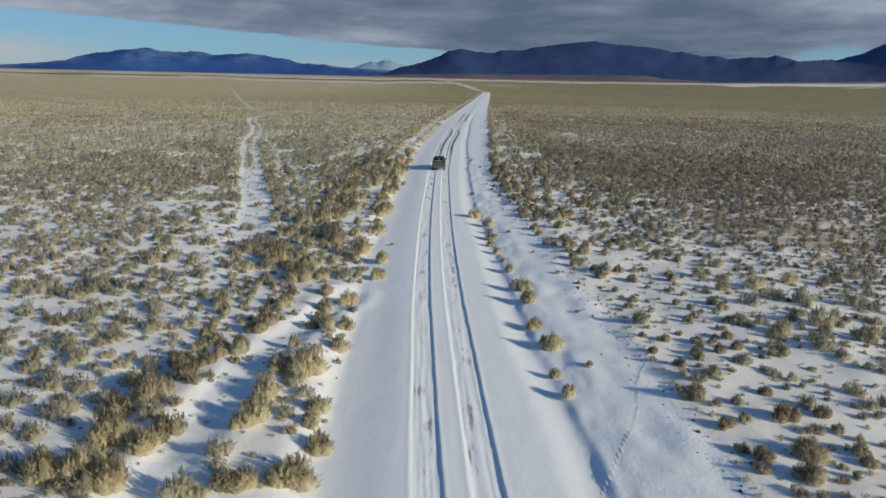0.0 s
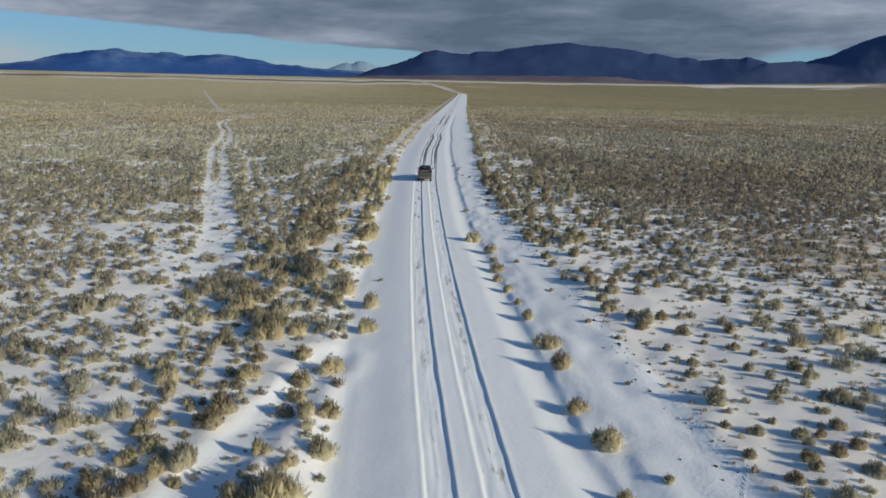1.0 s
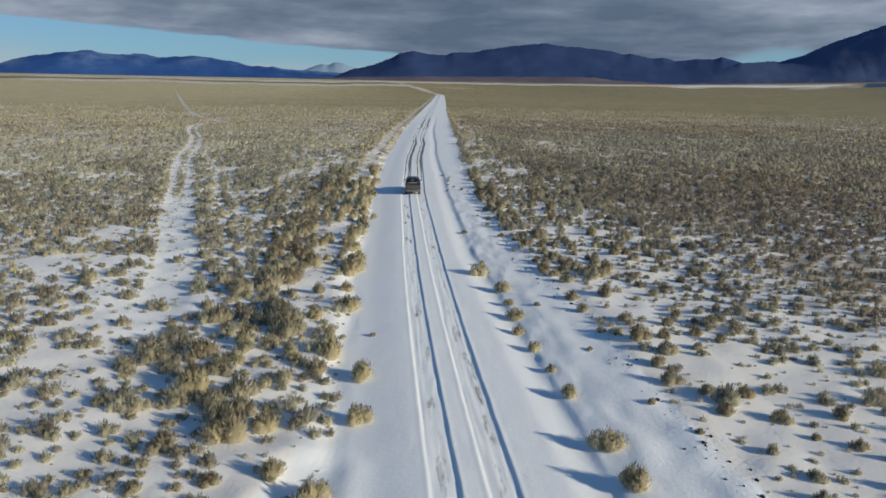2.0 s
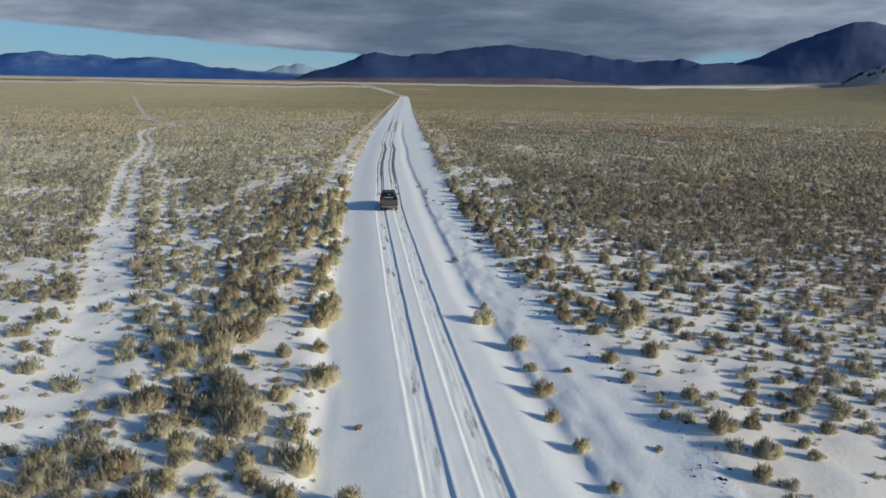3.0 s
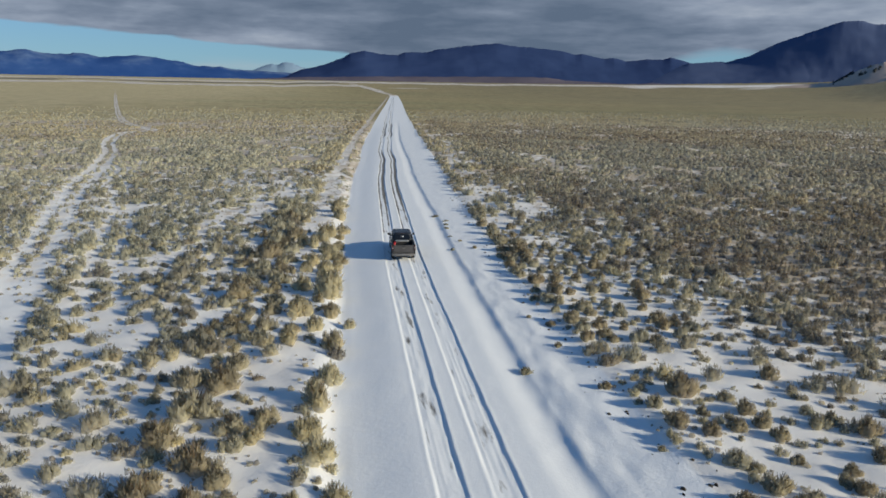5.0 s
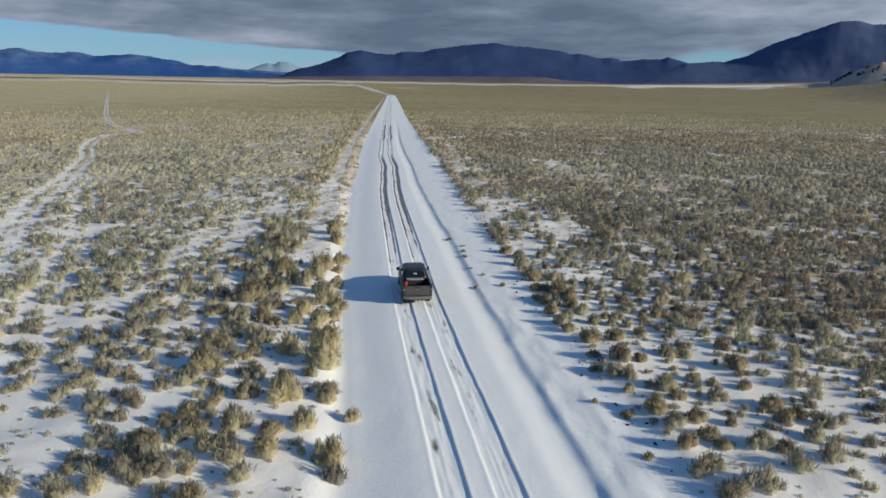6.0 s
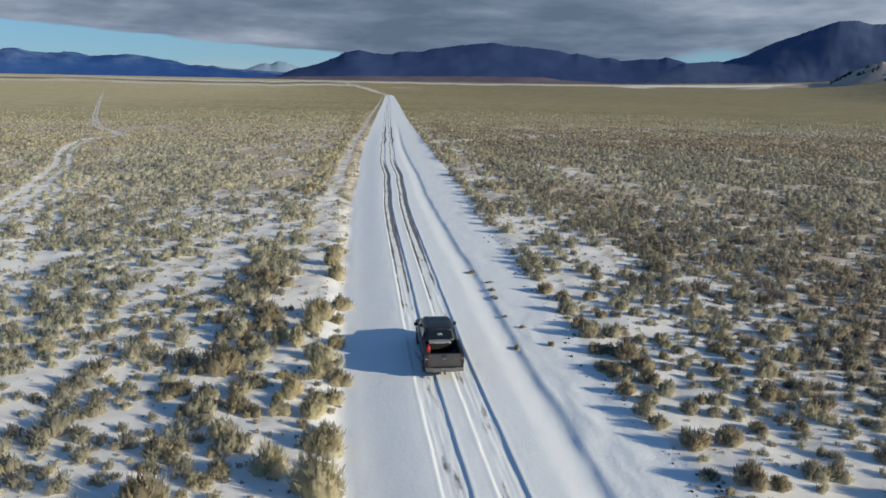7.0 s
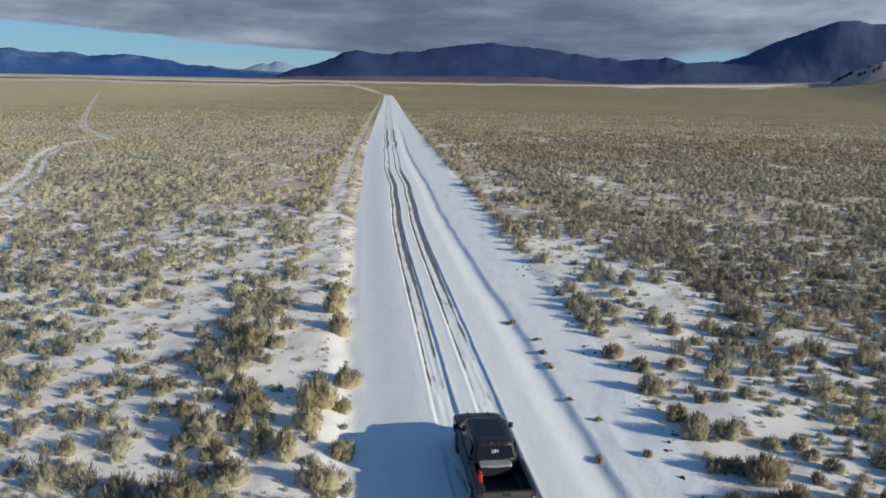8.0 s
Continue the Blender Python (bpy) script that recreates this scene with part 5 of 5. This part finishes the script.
def build_sprigs():
    """Tiny twigs and grass tips between the bushes."""
    rng = np.random.default_rng(31)
    x, y = rng.uniform(-45, 55, 12000), rng.uniform(14, 175, 12000)
    u = x - road_mid(y)
    keep = (u < left_verge(y) - 0.3) | (u > right_verge(y) - 0.3)
    keep &= (np.abs(u) < 18 + 0.2 * y)
    x, y = x[keep], y[keep]
    z = ground_height(x, y) - 0.01
    shapes = [bush_shape(np.random.default_rng(500 + k), 1, 5, 2, 4, 0.3) for k in range(8)]
    w = 0.20 + 0.36 * rng.uniform(0, 1, len(x)) ** 2
    v = np.concatenate([shapes[i % 8][0] * w[i] * np.array([1.1, 1.1, 0.75]) + np.array([x[i], y[i], z[i]]) for i in range(len(x))])
    k = len(shapes[0][0])
    f = np.concatenate([shapes[i % 8][1] + i * k for i in range(len(x))])
    soft = np.concatenate([shapes[i % 8][2] for i in range(len(x))])
    tone, hue = np.clip(rng.normal(0.45, 0.14, len(x)), 0, 1), rng.uniform(0.1, 0.9, len(x))
    mesh_object("dry_grass", v, f, M_SAGE, "dry grass tips and twigs poking through the snow", "grass", kind="stuff", attrs={"tone": np.repeat(tone, k), "hue": np.repeat(hue, k)}, smooth=True, normals=soft)


build_sprigs()


def build_clods():
    """Dark clods of turned earth along the ploughed right margin, and a line of footprints across the shoulder."""
    rng = np.random.default_rng(23)
    v, f = [], []
    for k in range(420):
        y = rng.uniform(16, 175)
        u = float(right_verge(np.array(y))) + rng.normal(-0.3, 0.55)
        x = u + float(road_mid(np.array(y)))
        r = 0.04 + 0.10 * rng.uniform() ** 3
        z = float(ground_height(np.array(x), np.array(y)))
        base = len(v)
        for dx, dy, dz in ((1, 0, 0), (0, 1, 0), (-1, 0, 0), (0, -1, 0), (0, 0, 1), (0, 0, -1)):
            j = rng.uniform(0.6, 1.3)
            v.append((x + dx * r * j, y + dy * r * j * 1.3, z + dz * r * 0.7 * j))
        for a, b, c in ((0, 1, 4), (1, 2, 4), (2, 3, 4), (3, 0, 4), (1, 0, 5), (2, 1, 5), (3, 2, 5), (0, 3, 5)):
            f.append((base + a, base + b, base + c))
    mesh_object("earth_clods", v, f, M_CLOD, "dark frozen earth clods along the ploughed margin", "clods", kind="stuff")
    line = np.array([(4.9, 18.7), (5.6, 20.1), (6.6, 22.2), (7.4, 23.8), (8.0, 25.4), (8.6, 27.8), (9.2, 29.3), (10.0, 30.6)])
    v, f = [], []
    steps = np.linspace(0, len(line) - 1, 76)
    for i, t in enumerate(steps):
        x = np.interp(t, range(len(line)), line[:, 0]) + (0.035 if i % 2 else -0.035)
        y = np.interp(t, range(len(line)), line[:, 1])
        z = float(ground_height(np.array(x), np.array(y)))
        base, n = len(v), 10
        for r, h in ((0.085, 0.001), (0.055, 0.013), (0.03, 0.003)):
            for q in range(n):
                a = 2 * math.pi * q / n
                v.append((x + r * math.cos(a) * 0.8, y + r * math.sin(a) * 1.3, z + h * rng.uniform(0.7, 1.3)))
        for k in range(2):
            for q in range(n):
                f.append((base + k * n + q, base + k * n + (q + 1) % n, base + (k + 1) * n + (q + 1) % n, base + (k + 1) * n + q))
    mesh_object("footprints", v, f, M_GROUND, "line of footprints pressed into the shoulder snow", "footprints", kind="stuff", attrs={"snow": np.ones(len(v)), "scrub": np.zeros(len(v)), "mud": np.zeros(len(v))}, smooth=True)


build_clods()


# ---- the pickup ----
def part(name, bm, mat, parent, label="", smooth=False):
    """Links a bmesh as one mesh object under a thing or a part."""
    me = bpy.data.meshes.new(name)
    bmesh.ops.recalc_face_normals(bm, faces=bm.faces[:])
    bm.to_mesh(me)
    bm.free()
    if smooth:
        me.polygons.foreach_set("use_smooth", [True] * len(me.polygons))
    me.materials.append(mat)
    ob = new(name, me)
    ob.parent = parent
    return tagged(ob, label)


def block(x0, x1, y0, y1, z0, z1, bevel=0.02, bm=None):
    bm = bm or bmesh.new()
    made = bmesh.ops.create_cube(bm, size=1.0, matrix=Matrix.Translation(((x0 + x1) / 2, (y0 + y1) / 2, (z0 + z1) / 2)) @ Matrix.Diagonal((x1 - x0, y1 - y0, z1 - z0, 1)))
    if bevel:
        edges = {e for v in made["verts"] for e in v.link_edges}
        bmesh.ops.bevel(bm, geom=list(edges), offset=bevel, segments=2, affect="EDGES", profile=0.7)
    return bm


def slab(outline, x0, x1, bevel=0.015):
    """A side panel: an outline of (y, z) given thickness across from x0 to x1."""
    bm = bmesh.new()
    a = [bm.verts.new((x0, y, z)) for y, z in outline]
    face = bm.faces.new(a)
    out = bmesh.ops.extrude_face_region(bm, geom=[face])
    bmesh.ops.translate(bm, verts=[v for v in out["geom"] if isinstance(v, bmesh.types.BMVert)], vec=(x1 - x0, 0, 0))
    if bevel:
        rim = [e for e in bm.edges if abs(e.verts[0].co.x - e.verts[1].co.x) < 1e-6 and abs(e.verts[0].co.x - x1) < 1e-6]
        bmesh.ops.bevel(bm, geom=rim, offset=bevel, segments=2, affect="EDGES")
    return bm


def arch(y, z, r, start=0.0, end=180.0, steps=12):
    """Points of a wheel arch, from its rear foot over to its front foot."""
    return [(y - r * math.cos(radians(start + (end - start) * i / steps)), z + r * math.sin(radians(start + (end - start) * i / steps))) for i in range(steps + 1)]


def ring(hw, y0, y1, z, n=40, power=6.0):
    """A rounded rectangle of points lying at height z."""
    pts = []
    for i in range(n):
        a = 2 * math.pi * i / n
        c, s = math.cos(a), math.sin(a)
        k = (abs(c) ** power + abs(s) ** power) ** (-1 / power)
        pts.append((hw * k * c, (y0 + y1) / 2 + (y1 - y0) / 2 * k * s, z))
    return pts


def loft(rings, cap=True):
    bm = bmesh.new()
    rows = [[bm.verts.new(p) for p in r] for r in rings]
    n = len(rows[0])
    for r0, r1 in zip(rows[:-1], rows[1:]):
        for i in range(n):
            bm.faces.new((r0[i], r0[(i + 1) % n], r1[(i + 1) % n], r1[i]))
    if cap:
        bm.faces.new(rows[-1])
        bm.faces.new(rows[0][::-1])
    return bm


def pane(corners, thick=0.008):
    """A thin sheet of glass through four corners, with a bevelled rim."""
    bm = bmesh.new()
    p = [Vector(c) for c in corners]
    nrm = (p[1] - p[0]).cross(p[3] - p[0]).normalized()
    lo, hi = [bm.verts.new(q) for q in p], [bm.verts.new(q + nrm * thick) for q in p]
    bm.faces.new(lo[::-1])
    bm.faces.new(hi)
    for i in range(4):
        bm.faces.new((lo[i], lo[(i + 1) % 4], hi[(i + 1) % 4], hi[i]))
    return bm


def lathe(profile, steps=28):
    """A turned shape about the x axis: profile of (x, radius)."""
    bm = bmesh.new()
    rows = [[bm.verts.new((x, r * math.cos(2 * math.pi * k / steps), r * math.sin(2 * math.pi * k / steps))) for k in range(steps)] for x, r in profile]
    for r0, r1 in zip(rows[:-1], rows[1:]):
        for k in range(steps):
            bm.faces.new((r0[k], r0[(k + 1) % steps], r1[(k + 1) % steps], r1[k]))
    bm.faces.new(rows[0])
    bm.faces.new(rows[-1][::-1])
    return bm


def build_pickup(at):
    truck = tagged(new("pickup_truck"), "charcoal grey crew cab pickup truck standing in the snowy ruts", "pickup truck")
    AX_R, AX_F, R = -1.85, 2.50, 0.41
    # chassis and floor
    part("underbody", block(-0.82, 0.82, -2.9, 3.35, 0.38, 0.62, 0.03), M_BLACK, truck, "black steel frame")
    part("cab_floor", block(-0.86, 0.86, -0.86, 2.45, 0.6, 1.30, 0.03), M_BLACK, truck)
    part("engine_bay", block(-0.80, 0.80, 2.4, 3.45, 0.6, 1.16, 0.03), M_BLACK, truck)
    for s in (-1, 1):
        inner, outer = s * 0.84, s * 1.0
        bed = [(-3.05, 0.62)] + [p for p in arch(AX_R, R, 0.53, 12, 168)] + [(-0.90, 0.52), (-0.90, 1.38), (-3.05, 1.40)]
        part("bedside", slab(bed, inner, outer, 0.04), M_PAINT, truck)
        part("bed_rail", block(min(inner, outer) + 0.005, max(inner, outer) - 0.005, -3.02, -0.92, 1.383, 1.425, 0.012), M_BLACK, truck, "black plastic rail cap")
        rear_door = slab([(-0.88, 0.50), (0.58, 0.50), (0.58, 1.36), (-0.88, 1.36)], inner, s * 0.99, 0.03)
        front_door = slab([(0.595, 0.50), (1.95, 0.50), (2.03, 0.95), (2.03, 1.35), (0.595, 1.36)], inner, s * 0.99, 0.03)
        d1 = part("rear_door", rear_door, M_PAINT, truck)
        d2 = part("front_door", front_door, M_PAINT, truck)
        for d, y in ((d1, -0.62), (d2, 0.82)):
            part("door_handle", block(s * 0.99 - 0.02, s * 0.99 + 0.045, y - 0.11, y + 0.11, 1.16, 1.205, 0.012), M_PAINT, d)
        fender = [(1.96, 0.55)] + arch(AX_F, R, 0.52, 15, 165) + [(3.53, 0.62), (3.57, 1.02), (3.45, 1.20), (2.05, 1.33)]
        part("front_fender", slab(fender, inner, outer, 0.05), M_PAINT, truck)
        part("running_board", block(s * 0.88 - 0.09, s * 0.88 + 0.09, -0.85, 1.92, 0.42, 0.48, 0.02), M_BLACK, truck, "black side step")
        mir = part("side_mirror", loft([ring(0.09, -0.06, 0.06, z, 16, 3) for z in (0, 0.03, 0.16, 0.19)]), M_BLACK, truck, "black folding side mirror", True)
        mir.matrix_basis = pose(s * 1.12, 1.85, 1.33)
        part("mirror_arm", block(s * 1.02 - 0.06, s * 1.02 + 0.06, 1.83, 1.88, 1.35, 1.39, 0.01), M_BLACK, truck)
        lamp = part("tail_lamp", block(s * 0.925 - 0.085, s * 0.925 + 0.085, -3.085, -2.98, 0.98, 1.36, 0.02), M_LAMP_RED, truck, "dark red tail lamp")
        part("reverse_lens", block(s * 0.925 - 0.06, s * 0.925 + 0.06, -3.092, -3.08, 1.12, 1.19, 0.004), M_CLEAR, lamp)
        part("headlamp", block(s * 0.80 - 0.17, s * 0.80 + 0.17, 3.45, 3.55, 0.92, 1.12, 0.03), M_CLEAR, truck, "clear headlamp")
    # load bed
    part("bed_floor", block(-0.84, 0.84, -2.98, -0.92, 0.78, 0.83, 0.0), M_LINER, truck, "black sprayed bed liner")
    ribs = bmesh.new()
    for i in range(9):
        block(-0.72 + i * 0.18 - 0.035, -0.72 + i * 0.18 + 0.035, -2.95, -0.95, 0.828, 0.845, 0.0, ribs)
    part("bed_ribs", ribs, M_LINER, truck)
    part("bed_front_wall", block(-0.84, 0.84, -0.96, -0.89, 0.78, 1.40, 0.01), M_LINER, truck)
    for s in (-1, 1):
        part("wheel_well", block(s * 0.72 - 0.125, s * 0.72 + 0.125, AX_R - 0.46, AX_R + 0.46, 0.82, 1.06, 0.07), M_LINER, truck)
    gate = part("tailgate", block(-0.835, 0.835, -3.07, -2.985, 0.72, 1.39, 0.022), M_GATE, truck, "grey tailgate, its paint lightened for mirrored sky")
    part("tailgate_panel", block(-0.70, 0.70, -3.082, -3.065, 0.82, 1.20, 0.008), M_GATE, gate)
    part("gate_cap", block(-0.82, 0.82, -3.085, -2.975, 1.385, 1.41, 0.01), M_BLACK, gate, "black plastic cap")
    part("gate_handle", block(-0.12, 0.12, -3.095, -3.06, 1.25, 1.34, 0.012), M_BLACK, gate)
    part("badge", block(-0.09, 0.09, -3.092, -3.078, 1.10, 1.17, 0.005), M_CHROME, gate, "small bright maker's badge")
    part("side_badge", block(0.52, 0.66, -3.092, -3.078, 1.12, 1.155, 0.003), M_CHROME, gate)
    bump = part("rear_bumper", loft([[(x, y, z) for x, y in ((-0.99, -2.98), (-0.97, -3.16), (-0.6, -3.24), (0.6, -3.24), (0.97, -3.16), (0.99, -2.98))] for z in (0.50, 0.53, 0.68, 0.70)]), M_CHROME, truck, "dirty chrome rear bumper")
    part("bumper_step", block(-0.55, 0.55, -3.225, -3.0, 0.70, 0.722, 0.006), M_BLACK, bump)
    plate = part("number_plate", block(-0.155, 0.155, -3.262, -3.242, 0.53, 0.68, 0.004), M_CLEAR, bump, "pale plate with dark bars")
    part("plate_bar", block(-0.11, 0.11, -3.268, -3.260, 0.585, 0.63, 0.0), M_BLACK, plate)
    part("tow_hitch", block(-0.04, 0.04, -3.36, -3.0, 0.40, 0.48, 0.01), M_BLACK, truck, "black square tow hitch")
    # cabin
    shell = [ring(0.94, -0.88, 2.47, 1.30), ring(0.945, -0.88, 2.47, 1.345), ring(0.925, -0.86, 2.38, 1.40), ring(0.80, -0.64, 1.75, 1.86), ring(0.765, -0.58, 1.62, 1.92), ring(0.70, -0.50, 1.50, 1.955), ring(0.55, -0.36, 1.34, 1.972), ring(0.2, 0.0, 0.9, 1.978)]
    cab = part("cabin", loft(shell), M_PAINT, truck, "", True)

    def slope(z, rear):
        return np.interp(z, [1.40, 1.86, 1.92], [-0.86, -0.64, -0.58] if rear else [2.38, 1.75, 1.62])

    def half(z):
        return float(np.interp(z, [1.40, 1.86, 1.92], [0.925, 0.80, 0.765]))

    lo, hi = 1.43, 1.845
    rear_glass = part("rear_window", pane([(-0.70, slope(lo, 1) - 0.012, lo), (0.70, slope(lo, 1) - 0.012, lo), (0.61, slope(hi, 1) - 0.012, hi), (-0.61, slope(hi, 1) - 0.012, hi)]), M_GLASS, cab, "dark tinted glass")
    part("windscreen", pane([(0.74, slope(lo, 0) + 0.012, lo), (-0.74, slope(lo, 0) + 0.012, lo), (-0.62, slope(1.88, 0) + 0.02, 1.88), (0.62, slope(1.88, 0) + 0.02, 1.88)]), M_GLASS, cab, "dark tinted glass")
    for s in (-1, 1):
        for y0, y1, t0, t1 in ((-0.62, 0.53, -0.50, 0.53), (0.62, 2.05, 0.62, 1.52)):
            c = [(s * (half(lo) + 0.010), y0, lo), (s * (half(lo) + 0.010), y1, lo), (s * (half(1.80) + 0.010), t1, 1.80), (s * (half(1.80) + 0.010), t0, 1.80)]
            part("side_window", pane(c if s > 0 else c[::-1]), M_GLASS, cab, "dark tinted glass")
    part("sunroof", block(-0.50, 0.50, -0.10, 1.22, 1.962, 1.988, 0.008), M_GLASS, cab, "black glass roof panel")
    part("roof_trim", block(-0.60, 0.60, 1.36, 1.40, 1.945, 1.970, 0.006), M_RIM, cab)
    stop = part("stop_lamp", block(-0.20, 0.20, -0.63, -0.57, 1.915, 1.945, 0.006), M_LAMP_RED, cab, "red high stop lamp")
    for s in (-1, 1):
        part("cargo_lamp", block(s * 0.13 - 0.03, s * 0.13 + 0.03, -0.636, -0.60, 1.92, 1.944, 0.003), M_CLEAR, stop)
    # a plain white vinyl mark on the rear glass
    mark = bmesh.new()
    for x0, x1, z0, z1 in ((-0.022, -0.004, 0.0, 0.15), (0.004, 0.022, 0.0, 0.15), (-0.12, -0.022, 0.132, 0.15), (-0.12, -0.022, 0.066, 0.084), (-0.12, -0.022, 0.0, 0.018), (-0.125, -0.105, 0.0, 0.15), (0.022, 0.12, 0.132, 0.15), (0.022, 0.12, 0.066, 0.084), (0.105, 0.125, 0.075, 0.15), (0.08, 0.11, 0.0, 0.07)):
        block(x0, x1, -0.002, 0.002, z0, z1, 0.0, mark)
    mk = part("window_mark", mark, M_DECAL, rear_glass, "white vinyl mark")
    mk.matrix_basis = pose(0, slope(1.63, 1) - 0.026, 1.62, -26.6)
    # bonnet, grille and front bumper
    bonnet = [[(x, y, z - 0.05 * (abs(x) / 0.9) ** 3 - d) for x in np.linspace(-0.93, 0.93, 13)] + [(x, y, z - 0.13) for x in np.linspace(0.93, -0.93, 13)] for y, z, d in ((2.23, 1.375, 0), (2.55, 1.365, 0), (3.05, 1.33, 0), (3.40, 1.275, 0), (3.53, 1.20, 0), (3.56, 1.12, 0))]
    hood = part("bonnet", loft(bonnet), M_PAINT, truck, "", True)
    for s in (-1, 1):
        part("bonnet_crease", block(s * 0.42 - 0.02, s * 0.42 + 0.02, 2.4, 3.35, 1.335, 1.372, 0.012), M_PAINT, hood)
    part("grille", block(-0.62, 0.62, 3.47, 3.58, 0.80, 1.12, 0.03), M_BLACK, truck)
    part("front_bumper", block(-0.98, 0.98, 3.45, 3.67, 0.46, 0.78, 0.06), M_CHROME, truck)
    ant = bmesh.new()
    bmesh.ops.create_cone(ant, segments=6, radius1=0.008, radius2=0.003, depth=0.5, cap_ends=True, matrix=pose(0.86, 2.2, 1.55, 20))
    part("aerial", ant, M_BLACK, truck)
    # wheels
    for s in (-1, 1):
        for y in (AX_R, AX_F):
            wheel = new("wheel")
            wheel.parent = truck
            wheel.matrix_basis = pose(s * 0.86, y, R)
            part("tyre", lathe([(-0.13, 0.27), (-0.14, 0.33), (-0.13, 0.39), (-0.09, 0.41), (0.09, 0.41), (0.13, 0.39), (0.14, 0.33), (0.13, 0.27)]), M_RUBBER, wheel, "", True)
            rim = lathe([(s * 0.135 - 0.04, 0.26), (s * 0.135, 0.27), (s * 0.125, 0.24), (s * 0.10, 0.10), (s * 0.13, 0.06)], 24)
            part("rim", rim, M_RIM, wheel, "dark alloy rim")
    truck.matrix_basis = at
    return truck


def build_toolbox(at):
    box = tagged(new("truck_toolbox"), "pale grey metal toolbox across the pickup bed", "toolbox")
    part("body", block(-0.60, 0.50, -0.19, 0.19, 0.0, 0.33, 0.02), M_BLACK, box, "black metal chest")
    lid = part("lid", loft([[(x - 0.06, y, z) for x, y, z in ring(w, -0.5 * d, 0.5 * d, h, 40, 8)] for w, d, h in ((0.60, 0.44, 0.335), (0.60, 0.44, 0.385), (0.57, 0.40, 0.405))]), M_TOOLBOX, box, "pale lid dusted with snow")
    for s in (-1, 1):
        part("latch", block(s * 0.40 - 0.10, s * 0.40, -0.240, -0.219, 0.31, 0.37, 0.006), M_BLACK, lid)
    box.matrix_basis = at
    return box


def build_can(at):
    can = tagged(new("fuel_can"), "red plastic fuel can standing in the pickup bed", "fuel can")
    part("body", loft([ring(0.09, -0.17, 0.17, 0.0, 24, 5), ring(0.10, -0.18, 0.18, 0.02, 24, 5), ring(0.10, -0.18, 0.18, 0.44, 24, 5), ring(0.08, -0.14, 0.15, 0.50, 24, 5)]), M_RED, can, "", True)
    part("grip", block(-0.015, 0.015, -0.10, 0.06, 0.535, 0.565, 0.008), M_RED, can)
    for y in (-0.09, 0.05):
        part("grip_post", block(-0.014, 0.014, y - 0.014, y + 0.014, 0.49, 0.545, 0.004), M_RED, can)
    cap = bmesh.new()
    bmesh.ops.create_cone(cap, segments=14, radius1=0.035, radius2=0.03, depth=0.07, cap_ends=True, matrix=pose(0, 0.11, 0.53))
    part("cap", cap, M_BLACK, can, "black screw cap")
    can.matrix_basis = at
    return can


TRUCK_AT = pose(0.23, 117.05, float(ground_height(np.array([-0.9]), np.array([115.0]))[0]) + 0.005, 0, 0, -2.2)
build_pickup(TRUCK_AT)
build_toolbox(TRUCK_AT @ pose(0, -1.15, 1.02))
build_can(TRUCK_AT @ pose(-0.71, -1.62, 0.846))
